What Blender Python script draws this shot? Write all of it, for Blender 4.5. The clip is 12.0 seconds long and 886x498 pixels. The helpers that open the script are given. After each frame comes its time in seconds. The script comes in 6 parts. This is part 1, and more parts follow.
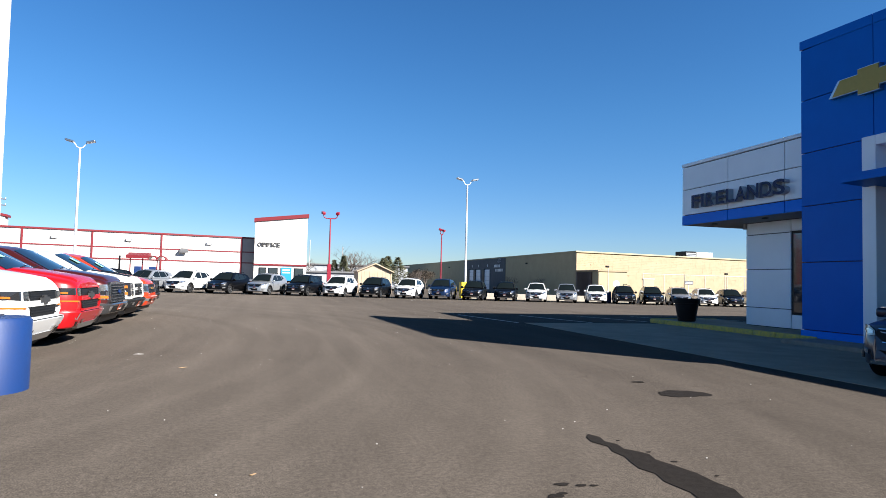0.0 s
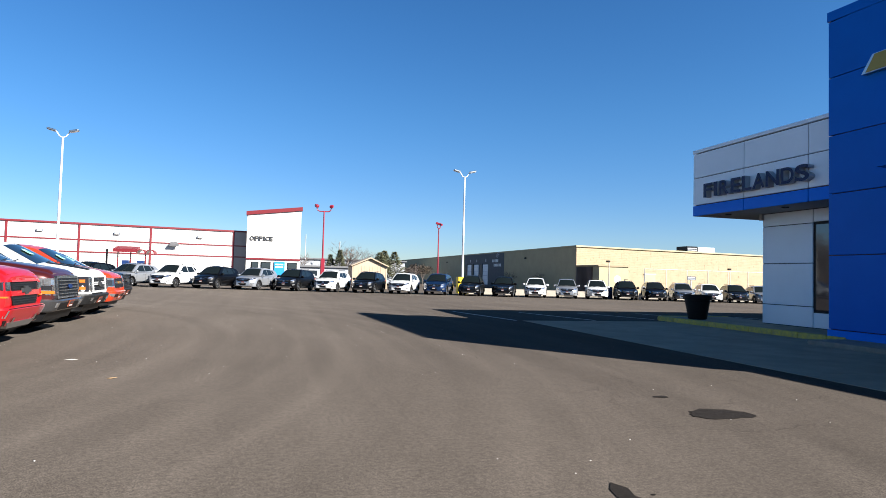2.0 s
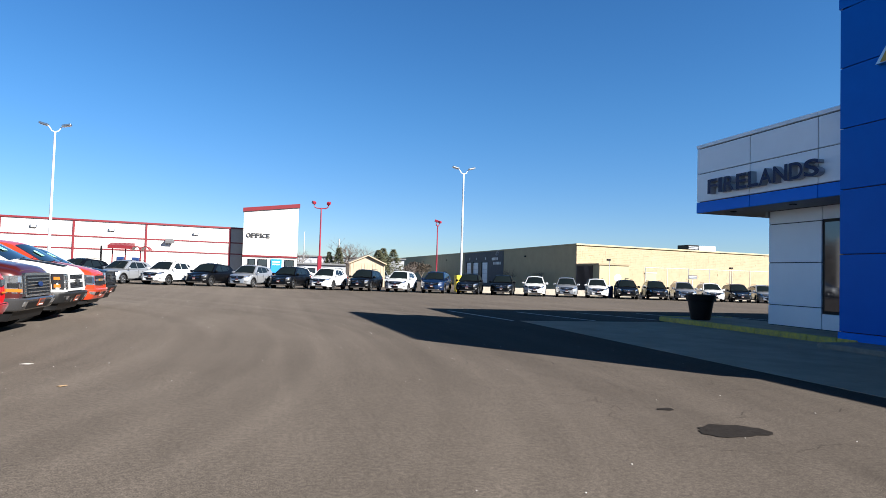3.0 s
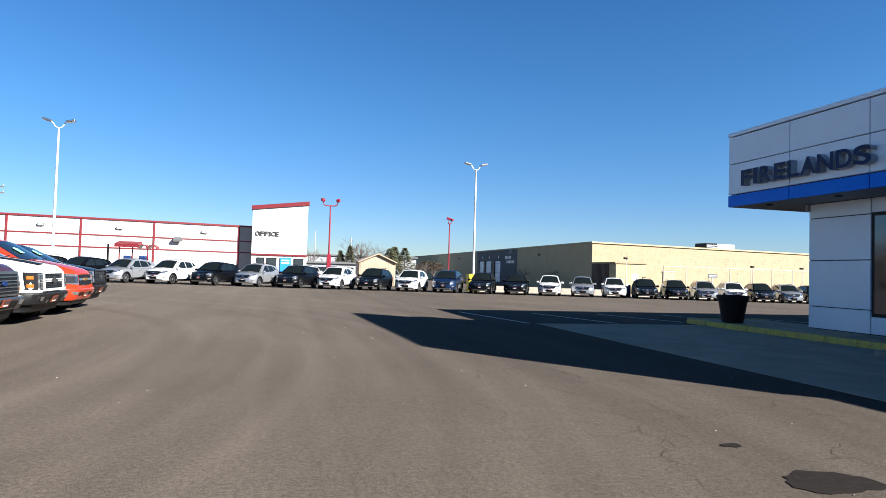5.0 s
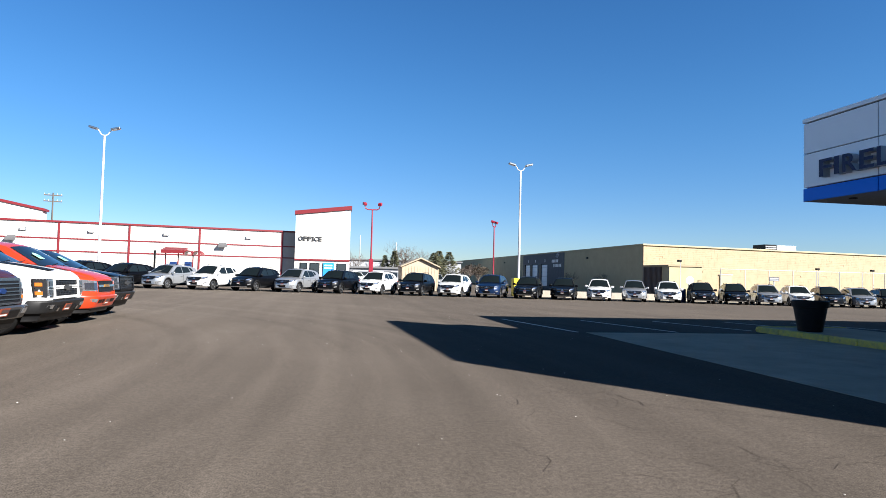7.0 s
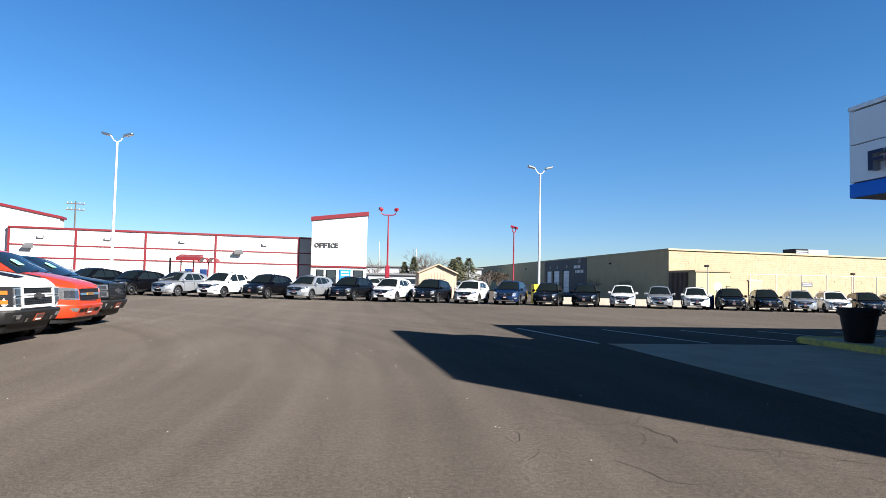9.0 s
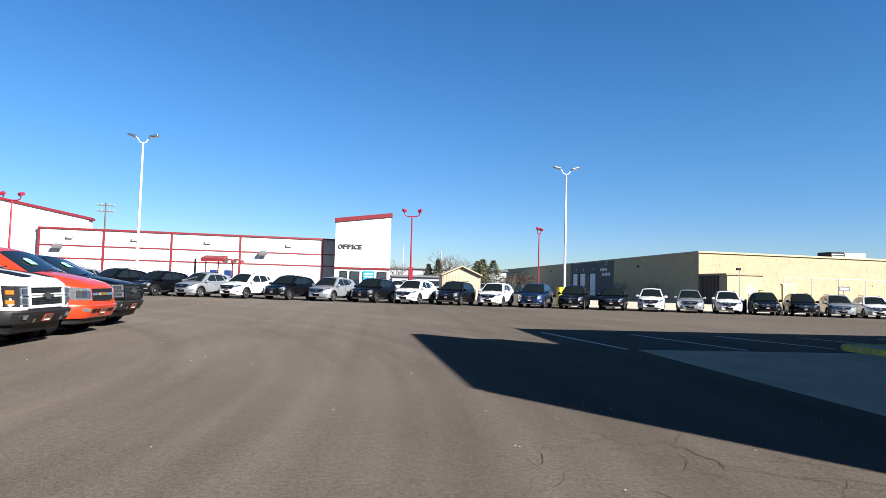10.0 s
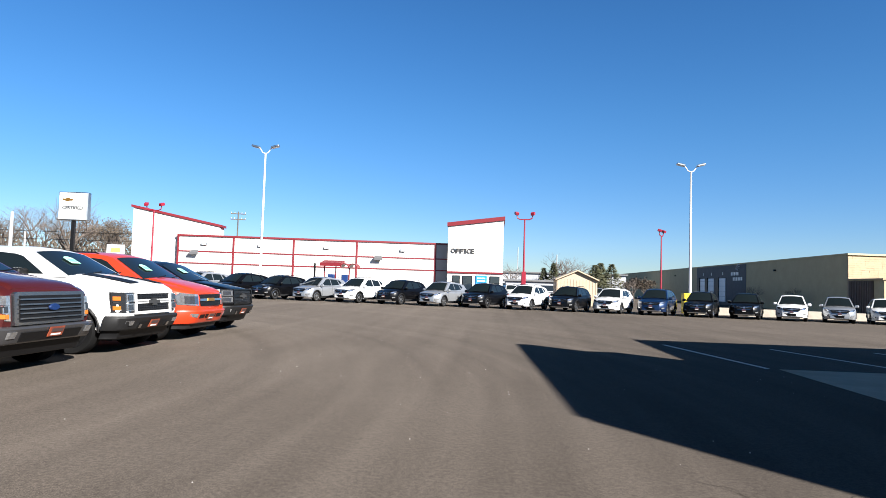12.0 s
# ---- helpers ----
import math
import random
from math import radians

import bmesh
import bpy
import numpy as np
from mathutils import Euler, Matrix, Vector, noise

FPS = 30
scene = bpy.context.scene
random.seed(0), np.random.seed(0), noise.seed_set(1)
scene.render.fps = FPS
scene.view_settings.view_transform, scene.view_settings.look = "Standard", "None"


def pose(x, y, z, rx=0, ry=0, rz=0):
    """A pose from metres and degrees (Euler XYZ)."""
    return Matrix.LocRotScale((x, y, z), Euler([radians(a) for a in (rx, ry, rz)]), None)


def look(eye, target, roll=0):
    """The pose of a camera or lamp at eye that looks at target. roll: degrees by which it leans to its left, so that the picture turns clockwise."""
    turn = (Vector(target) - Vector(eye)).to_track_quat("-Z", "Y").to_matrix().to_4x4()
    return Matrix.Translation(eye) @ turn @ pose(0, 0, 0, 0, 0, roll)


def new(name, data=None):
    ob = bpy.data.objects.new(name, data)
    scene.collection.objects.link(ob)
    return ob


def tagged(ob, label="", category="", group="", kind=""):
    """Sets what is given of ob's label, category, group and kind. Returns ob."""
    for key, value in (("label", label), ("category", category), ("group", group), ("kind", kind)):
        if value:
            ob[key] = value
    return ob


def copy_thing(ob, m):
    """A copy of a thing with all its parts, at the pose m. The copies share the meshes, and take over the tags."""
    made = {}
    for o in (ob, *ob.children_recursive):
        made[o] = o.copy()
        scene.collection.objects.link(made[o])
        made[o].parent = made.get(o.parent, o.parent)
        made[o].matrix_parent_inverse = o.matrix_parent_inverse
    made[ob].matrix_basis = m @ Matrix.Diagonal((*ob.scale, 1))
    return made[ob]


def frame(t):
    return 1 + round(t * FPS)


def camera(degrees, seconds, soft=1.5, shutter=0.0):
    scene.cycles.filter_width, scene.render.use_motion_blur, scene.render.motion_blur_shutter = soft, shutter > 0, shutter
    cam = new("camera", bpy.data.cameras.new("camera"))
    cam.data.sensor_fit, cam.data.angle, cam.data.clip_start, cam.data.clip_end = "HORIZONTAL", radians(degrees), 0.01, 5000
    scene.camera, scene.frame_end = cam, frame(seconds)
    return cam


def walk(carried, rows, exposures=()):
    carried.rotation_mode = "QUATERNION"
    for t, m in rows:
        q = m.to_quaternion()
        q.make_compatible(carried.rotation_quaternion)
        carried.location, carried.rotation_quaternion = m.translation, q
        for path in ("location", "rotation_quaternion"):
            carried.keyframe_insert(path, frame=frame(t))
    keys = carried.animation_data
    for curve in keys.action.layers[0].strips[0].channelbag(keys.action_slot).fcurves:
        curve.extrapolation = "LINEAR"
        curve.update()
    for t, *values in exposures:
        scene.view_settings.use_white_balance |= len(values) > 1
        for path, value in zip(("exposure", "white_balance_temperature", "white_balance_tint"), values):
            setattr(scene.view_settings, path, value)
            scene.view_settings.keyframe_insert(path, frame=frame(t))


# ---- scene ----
cam = camera(70.12, 12.0, soft=0.7)
PATH = [
    (0, (-0.375, 0.340, 1.436), (0.1823, 2.4044, 1.5429), 1.4),
    (0.5, (-0.267, 0.745, 1.413), (0.2823, 2.8098, 1.5130), 1.6),
    (1, (-0.130, 1.106, 1.422), (0.4265, 3.1705, 1.5173), 1.5),
    (1.5, (0.077, 1.482, 1.426), (0.6357, 3.5453, 1.5194), 1.4),
    (2, (0.254, 1.875, 1.417), (0.8156, 3.9384, 1.5076), 1.5),
    (2.5, (0.426, 2.215, 1.424), (0.9913, 4.2770, 1.5087), 1.5),
    (3, (0.638, 2.527, 1.436), (1.1981, 4.5913, 1.5194), 1.7),
    (5, (1.097, 3.925, 1.438), (1.6153, 6.0002, 1.5162), 1.7),
    (5.5, (1.209, 4.276, 1.455), (1.7007, 6.3574, 1.5333), 1.5),
    (6, (1.383, 4.589, 1.459), (1.7981, 6.6857, 1.5462), 1.5),
    (6.5, (1.503, 4.968, 1.431), (1.8786, 7.0731, 1.5205), 1.6),
    (7, (1.639, 5.327, 1.439), (2.0039, 7.4336, 1.5280), 1.4),
    (9, (2.235, 6.623, 1.432), (2.5257, 8.7399, 1.5419), 1.2),
    (9.5, (2.374, 6.948, 1.412), (2.6097, 9.0719, 1.5290), 1.3),
    (10, (2.419, 7.252, 1.422), (2.6254, 9.3786, 1.5376), 1.5),
    (10.5, (2.523, 7.506, 1.443), (2.6671, 9.6391, 1.5590), 1.5),
    (11, (2.622, 7.749, 1.474), (2.7043, 9.8832, 1.5943), 1.7),
    (11.5, (2.687, 8.070, 1.468), (2.6849, 10.2074, 1.5890), 1.6),
    (12, (2.739, 8.256, 1.500), (2.5543, 10.3840, 1.6178), 1.7),
]
walk(cam, [(t, look(eye, target, roll)) for t, eye, target, roll in PATH])

# ---- light ----
SUN_TO = Vector((1.26, -1.17, 1.0)).normalized()
sun_el = math.asin(SUN_TO.z)
sun_az = math.atan2(SUN_TO.x, SUN_TO.y)
world = bpy.data.worlds.new("world")
scene.world = world
world.use_nodes = True
wn = world.node_tree.nodes
sky = wn.new("ShaderNodeTexSky")
sky.sky_type = "NISHITA"
sky.sun_disc = False
sky.sun_elevation = sun_el
sky.sun_rotation = sun_az
sky.altitude = 200
sky.air_density = 1.0
sky.dust_density = 0.0
sky.ozone_density = 2.5
wn["Background"].inputs["Strength"].default_value = 0.05
hue = wn.new("ShaderNodeHueSaturation")
hue.inputs["Saturation"].default_value = 1.24
world.node_tree.links.new(sky.outputs[0], hue.inputs["Color"])
tint = wn.new("ShaderNodeMix")
tint.data_type, tint.blend_type = "RGBA", "MULTIPLY"
tint.inputs["Factor"].default_value = 1.0
# clear haze: paler and bluer towards the horizon
wco = wn.new("ShaderNodeTexCoord")
wsep = wn.new("ShaderNodeSeparateXYZ")
world.node_tree.links.new(wco.outputs["Generated"], wsep.inputs[0])
wup = wn.new("ShaderNodeMapRange")
wup.interpolation_type = "SMOOTHSTEP"
wup.inputs["From Max"].default_value = 0.28
world.node_tree.links.new(wsep.outputs["Z"], wup.inputs["Value"])
haze = wn.new("ShaderNodeMix")
haze.data_type = "RGBA"
haze.inputs["A"].default_value = (0.45, 0.56, 0.80, 1)
haze.inputs["B"].default_value = (0.505, 0.70, 0.86, 1)
world.node_tree.links.new(wup.outputs[0], haze.inputs["Factor"])
# and deeper towards the zenith
zen = wn.new("ShaderNodeMapRange")
zen.interpolation_type = "SMOOTHSTEP"
zen.inputs["From Min"].default_value, zen.inputs["From Max"].default_value = 0.36, 0.95
world.node_tree.links.new(wsep.outputs["Z"], zen.inputs["Value"])
deep = wn.new("ShaderNodeMix")
deep.data_type = "RGBA"
deep.inputs["B"].default_value = (0.40, 0.315, 0.26, 1)
world.node_tree.links.new(zen.outputs[0], deep.inputs["Factor"])
world.node_tree.links.new(haze.outputs["Result"], deep.inputs["A"])
world.node_tree.links.new(deep.outputs["Result"], tint.inputs["B"])
world.node_tree.links.new(hue.outputs[0], tint.inputs["A"])
world.node_tree.links.new(tint.outputs["Result"], wn["Background"].inputs["Color"])
sun = new("sun", bpy.data.lights.new("sun", "SUN"))
sun.data.energy = 5.0
sun.data.angle = radians(0.4)
sun.data.color = (1.0, 0.965, 0.915)
sun.matrix_world = look(SUN_TO * 50, (0, 0, 0))
scene.view_settings.exposure = 1.8


# ---- materials ----
def mat(name, color, rough=0.6, metal=0.0, coat=0.0, var=0.0, scale=3.0, bump=0.0, bscale=60.0, color2=None, per_piece=0.0, flake=0.0, spec=0.5):
    m = bpy.data.materials.new(name)
    m.use_nodes = True
    nt = m.node_tree
    n, l = nt.nodes, nt.links
    b = n["Principled BSDF"]
    b.inputs["Roughness"].default_value = rough
    b.inputs["Metallic"].default_value = metal
    b.inputs["Coat Weight"].default_value = coat
    b.inputs["Coat Roughness"].default_value = 0.03
    b.inputs["Specular IOR Level"].default_value = spec
    b.inputs["Base Color"].default_value = (*color, 1)
    co = n.new("ShaderNodeTexCoord")
    last = None
    if var or color2:
        a = n.new("ShaderNodeTexNoise")
        a.inputs["Scale"].default_value = scale
        a.inputs["Detail"].default_value = 8
        a.inputs["Roughness"].default_value = 0.65
        l.new(co.outputs["Object"], a.inputs["Vector"])
        r = n.new("ShaderNodeMapRange")
        r.inputs["From Min"].default_value, r.inputs["From Max"].default_value = 0.3, 0.7
        l.new(a.outputs["Fac"], r.inputs["Value"])
        mix = n.new("ShaderNodeMix")
        mix.data_type = "RGBA"
        c2 = color2 or tuple(c * (1 - var) for c in color)
        mix.inputs["A"].default_value = (*c2, 1)
        mix.inputs["B"].default_value = (*color, 1)
        l.new(r.outputs[0], mix.inputs["Factor"])
        last = mix.outputs["Result"]
        rr = n.new("ShaderNodeMapRange")
        rr.inputs["To Min"].default_value, rr.inputs["To Max"].default_value = min(1, rough * 1.15), rough * 0.85
        l.new(a.outputs["Fac"], rr.inputs["Value"])
        l.new(rr.outputs[0], b.inputs["Roughness"])
    if per_piece and last is not None:
        oi = n.new("ShaderNodeObjectInfo")
        mr = n.new("ShaderNodeMapRange")
        mr.inputs["To Min"].default_value, mr.inputs["To Max"].default_value = 1 - per_piece, 1 + per_piece
        l.new(oi.outputs["Random"], mr.inputs["Value"])
        hs = n.new("ShaderNodeHueSaturation")
        l.new(mr.outputs[0], hs.inputs["Value"])
        l.new(last, hs.inputs["Color"])
        last = hs.outputs["Color"]
    if last is not None:
        l.new(last, b.inputs["Base Color"])
    if bump:
        t = n.new("ShaderNodeTexNoise")
        t.inputs["Scale"].default_value = bscale
        t.inputs["Detail"].default_value = 6
        l.new(co.outputs["Object"], t.inputs["Vector"])
        bp = n.new("ShaderNodeBump")
        bp.inputs["Strength"].default_value = bump
        bp.inputs["Distance"].default_value = 0.01
        l.new(t.outputs["Fac"], bp.inputs["Height"])
        l.new(bp.outputs[0], b.inputs["Normal"])
    return m


def paint(name, color, metal=0.0, rough=0.35):
    return mat(name, color, rough, metal, coat=0.55, var=0.06, scale=40, spec=0.3)


def asphalt_mat():
    m = mat("asphalt", (0.105, 0.095, 0.088), 0.95, spec=0.06)
    n, l = m.node_tree.nodes, m.node_tree.links
    b = n["Principled BSDF"]
    co = n.new("ShaderNodeTexCoord")

    def nz(scale, detail, vec=None, dist=0.0):
        t = n.new("ShaderNodeTexNoise")
        t.inputs["Scale"].default_value, t.inputs["Detail"].default_value = scale, detail
        t.inputs["Distortion"].default_value = dist
        l.new(vec or co.outputs["Object"], t.inputs["Vector"])
        return t

    def ramp(src, stops):
        r = n.new("ShaderNodeValToRGB")
        e = r.color_ramp.elements
        e[0].position, e[0].color = stops[0][0], (*[stops[0][1]] * 3, 1)
        e[1].position, e[1].color = stops[1][0], (*[stops[1][1]] * 3, 1)
        l.new(src, r.inputs["Fac"])
        return r.outputs["Color"]

    def mul(a, b2):
        x = n.new("ShaderNodeMix")
        x.data_type, x.blend_type = "RGBA", "MULTIPLY"
        x.inputs["Factor"].default_value = 1
        l.new(a, x.inputs["A"])
        l.new(b2, x.inputs["B"])
        return x.outputs["Result"]
    base = n.new("ShaderNodeMix")
    base.data_type = "RGBA"
    base.inputs["A"].default_value = (0.085, 0.0705, 0.058, 1)
    base.inputs["B"].default_value = (0.106, 0.089, 0.0745, 1)
    l.new(nz(0.35, 6).outputs["Fac"], base.inputs["Factor"])
    # tyre-worn streaks: straight along the lane, and arcs where cars swing round to the left
    mp = n.new("ShaderNodeMapping")
    mp.inputs["Rotation"].default_value = (0, 0, radians(8))
    mp.inputs["Scale"].default_value = (1.5, 0.05, 1)
    l.new(co.outputs["Object"], mp.inputs["Vector"])
    col = mul(base.outputs["Result"], ramp(nz(1.0, 5, mp.outputs[0], 0.1).outputs["Fac"], ((0.3, 0.88), (0.72, 1.08))))
    off = n.new("ShaderNodeVectorMath")
    off.operation = "DISTANCE"
    off.inputs[1].default_value = (-17.0, 15.0, 0.0)
    l.new(co.outputs["Object"], off.inputs[0])
    ring = n.new("ShaderNodeCombineXYZ")
    l.new(off.outputs["Value"], ring.inputs["X"])
    slow = n.new("ShaderNodeVectorMath")
    slow.operation = "MULTIPLY_ADD"
    slow.inputs[1].default_value = (0.03, 0.03, 0.0)
    l.new(co.outputs["Object"], slow.inputs[0])
    l.new(ring.outputs[0], slow.inputs[2])
    col = mul(col, ramp(nz(1.7, 3, slow.outputs[0]).outputs["Fac"], ((0.3, 0.86), (0.7, 1.10))))
    col = mul(col, ramp(nz(90, 3).outputs["Fac"], ((0.32, 0.52), (0.68, 1.42))))
    col = mul(col, ramp(nz(24, 5).outputs["Fac"], ((0.32, 0.78), (0.68, 1.18))))
    col = mul(col, ramp(nz(4.5, 7).outputs["Fac"], ((0.3, 0.95), (0.7, 1.04))))
    col = mul(col, ramp(nz(0.09, 4).outputs["Fac"], ((0.3, 0.9), (0.7, 1.1))))
    # the colour is scaled darker towards the showroom (x), paler towards the far bays (y)
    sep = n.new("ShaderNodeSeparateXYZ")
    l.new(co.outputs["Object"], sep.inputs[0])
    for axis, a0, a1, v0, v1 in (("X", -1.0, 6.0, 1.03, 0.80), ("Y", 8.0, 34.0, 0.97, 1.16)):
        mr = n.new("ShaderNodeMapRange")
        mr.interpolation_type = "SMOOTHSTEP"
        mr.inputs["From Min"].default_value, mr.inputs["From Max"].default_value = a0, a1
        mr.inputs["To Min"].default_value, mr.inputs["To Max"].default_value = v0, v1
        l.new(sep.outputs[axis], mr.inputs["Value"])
        tone = n.new("ShaderNodeVectorMath")
        tone.operation = "SCALE"
        l.new(col, tone.inputs[0])
        l.new(mr.outputs[0], tone.inputs["Scale"])
        col = tone.outputs[0]
    # sparse pale grit
    v = n.new("ShaderNodeTexVoronoi")
    v.inputs["Scale"].default_value = 9
    l.new(co.outputs["Object"], v.inputs["Vector"])
    lt = n.new("ShaderNodeMath")
    lt.operation = "LESS_THAN"
    lt.inputs[1].default_value = 0.02
    l.new(v.outputs["Distance"], lt.inputs[0])
    g = n.new("ShaderNodeMix")
    g.data_type = "RGBA"
    g.inputs["B"].default_value = (0.3, 0.28, 0.25, 1)
    l.new(lt.outputs[0], g.inputs["Factor"])
    l.new(col, g.inputs["A"])
    l.new(g.outputs["Result"], b.inputs["Base Color"])
    bp = n.new("ShaderNodeBump")
    bp.inputs["Strength"].default_value, bp.inputs["Distance"].default_value = 0.35, 0.006
    l.new(nz(140, 4).outputs["Fac"], bp.inputs["Height"])
    l.new(bp.outputs[0], b.inputs["Normal"])
    return m


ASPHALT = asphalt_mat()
TAR = mat("tar_patch", (0.020, 0.017, 0.015), 0.9, var=0.35, scale=14, bump=0.4, bscale=120, spec=0.06)
CRACK = mat("crack_filler", (0.042, 0.035, 0.029), 0.9, var=0.3, scale=20, spec=0.06)
CONCRETE = mat("apron_concrete", (0.42, 0.335, 0.25), 0.9, color2=(0.30, 0.24, 0.18), scale=0.9, bump=0.25, bscale=90, spec=0.1)
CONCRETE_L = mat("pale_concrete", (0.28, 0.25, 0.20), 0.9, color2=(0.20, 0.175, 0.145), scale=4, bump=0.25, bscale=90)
CURB_Y = mat("curb_yellow", (0.68, 0.50, 0.06), 0.75, color2=(0.33, 0.27, 0.11), scale=9, bump=0.3, bscale=70)
LINE_W = mat("line_paint", (0.74, 0.73, 0.69), 0.8, color2=(0.3, 0.29, 0.28), scale=18)
PANEL_W = mat("white_metal_panel", (0.76, 0.80, 0.84), 0.38, var=0.05, scale=1.2, per_piece=0.015)
PANEL_B = mat("blue_metal_panel", (0.0, 0.13, 0.54), 0.4, var=0.08, scale=1.5, per_piece=0.03, spec=0.1)
BLUE_BAND = mat("blue_band", (0.0, 0.18, 0.74), 0.4, var=0.06, scale=2, spec=0.1)
JOINT = mat("panel_joint", (0.05, 0.055, 0.07), 0.8)
SOFFIT = mat("soffit", (0.30, 0.30, 0.30), 0.7, var=0.1, scale=4)
LETTER = mat("letter_face", (0.005, 0.018, 0.07), 0.5, spec=0.2)
LETTER_S = mat("letter_return", (0.34, 0.36, 0.39), 0.45)
GOLD = mat("gold_emblem", (0.42, 0.20, 0.045), 0.3, 0.8, var=0.1, scale=6)
CHROME = mat("chrome", (0.62, 0.62, 0.63), 0.10, 1.0, var=0.1, scale=9)
GRILLE_C = mat("satin_chrome", (0.22, 0.23, 0.25), 0.16, 0.92, var=0.15, scale=8)
BUMPER_G = mat("grey_chrome", (0.10, 0.10, 0.105), 0.2, 0.7, var=0.15, scale=6)
SILVERT = mat("satin_metal", (0.45, 0.46, 0.47), 0.35, 1.0)
GLASS = mat("tinted_glass", (0.006, 0.009, 0.010), 0.03, spec=0.3)
GLASS_B = mat("shop_glass", (0.015, 0.022, 0.03), 0.04, spec=1.0)
STUCCO = mat("white_stucco", (0.58, 0.56, 0.53), 0.85, color2=(0.53, 0.51, 0.48), scale=1.1, bump=0.15, bscale=30)
GREY_W = mat("grey_wall", (0.36, 0.35, 0.335), 0.85, var=0.1, scale=3)
RED = mat("red_trim", (0.155, 0.008, 0.013), 0.5, var=0.15, scale=4)
RED_P = mat("red_pole_paint", (0.22, 0.008, 0.022), 0.42, var=0.12, scale=5)
WHITE_P = mat("white_pole_paint", (0.62, 0.62, 0.62), 0.45, var=0.06, scale=5)
BLACK = mat("black_plastic", (0.005, 0.005, 0.0055), 0.5, var=0.2, scale=12, spec=0.2)
TRIM_D = mat("dark_cladding", (0.012, 0.012, 0.0125), 0.5, var=0.3, scale=10, spec=0.2)
RUBBER = mat("tyre_rubber", (0.006, 0.006, 0.0062), 0.85, var=0.3, scale=20, bump=0.3, bscale=60, spec=0.12)
ALLOY = mat("alloy_rim", (0.42, 0.425, 0.435), 0.25, 0.9)
ALLOY_D = mat("dark_rim", (0.02, 0.02, 0.022), 0.3, 0.6)
LAMP_G = mat("headlamp_lens", (0.58, 0.59, 0.61), 0.10, 0.82, var=0.55, scale=25, coat=0.8)
LAMP_D = mat("headlamp_housing", (0.07, 0.07, 0.075), 0.15, 0.8, coat=1.0)
AMBER = mat("amber_lens", (0.36, 0.10, 0.012), 0.2, coat=0.5)
TAIL = mat("tail_lens", (0.35, 0.01, 0.01), 0.2, coat=1.0)
PLATE = mat("dealer_plate", (0.24, 0.05, 0.018), 0.5, color2=(0.13, 0.03, 0.02), scale=14)
PLATE_I = mat("plate_mark", (0.05, 0.03, 0.03), 0.6)
TAG = mat("price_tag", (0.24, 0.50, 0.38), 0.7, var=0.1, scale=30)
TAG_I = mat("price_tag_ink", (0.10, 0.32, 0.26), 0.7)
BLOCK_Y = mat("sunlit_block", (0.335, 0.255, 0.16), 0.9, color2=(0.275, 0.21, 0.13), scale=1.4, bump=0.4, bscale=18)
BLOCK_O = mat("tan_panel", (0.38, 0.32, 0.19), 0.85, color2=(0.33, 0.275, 0.165), scale=0.8, bump=0.15, bscale=20)
DARK_S = mat("charcoal_wall", (0.085, 0.085, 0.09), 0.8, var=0.15, scale=2)
BROWN = mat("brown_ribbed_metal", (0.10, 0.065, 0.05), 0.6, var=0.2, scale=3)
DOOR_W = mat("dock_door", (0.72, 0.74, 0.76), 0.5, var=0.08, scale=4)
SHED_W = mat("shed_siding", (0.42, 0.33, 0.23), 0.8, var=0.12, scale=3)
SHINGLE = mat("shingle", (0.30, 0.25, 0.20), 0.9, var=0.3, scale=8)
ROOF_G = mat("roof_membrane", (0.13, 0.13, 0.135), 0.9, var=0.15, scale=2)
BLUE_P = mat("blue_plastic", (0.001, 0.022, 0.105), 0.55, var=0.12, scale=5, bump=0.1, bscale=30)
YEL_P = mat("yellow_paint", (0.8, 0.55, 0.02), 0.5, var=0.1, scale=5)
SIGN_B = mat("blue_sign", (0.02, 0.22, 0.62), 0.4, var=0.05, scale=5)
SIGN_W = mat("white_sign", (0.66, 0.67, 0.66), 0.4, var=0.04, scale=5)
WOOD_P = mat("pole_wood", (0.09, 0.073, 0.058), 0.9, var=0.3, scale=6)
POLE_G = mat("grey_pole", (0.42, 0.42, 0.42), 0.6, var=0.15, scale=6)
GREY_B = mat("grey_cladding", (0.30, 0.31, 0.33), 0.7, var=0.1, scale=2)
BARK = mat("bark", (0.10, 0.08, 0.066), 0.95, var=0.3, scale=8)
TWIG = mat("twigs", (0.125, 0.10, 0.085), 0.95, var=0.3, scale=2)
NEEDLE = mat("conifer_needles", (0.055, 0.068, 0.03), 0.8, color2=(0.085, 0.075, 0.04), scale=1.5)
DRYLEAF = mat("dry_leaves", (0.095, 0.070, 0.048), 0.85, color2=(0.06, 0.048, 0.035), scale=3)
GRASS = mat("grass", (0.10, 0.10, 0.04), 0.95, color2=(0.16, 0.13, 0.06), scale=0.6, bump=0.5, bscale=30)
INK = mat("dark_ink", (0.02, 0.02, 0.02), 0.6)
GREY_INK = mat("grey_ink", (0.35, 0.38, 0.42), 0.6)
LEAF_M = mat("fallen_leaf", (0.42, 0.27, 0.14), 0.8, var=0.3, scale=40)
PAPER = mat("paper_scrap", (0.4, 0.38, 0.35), 0.8)

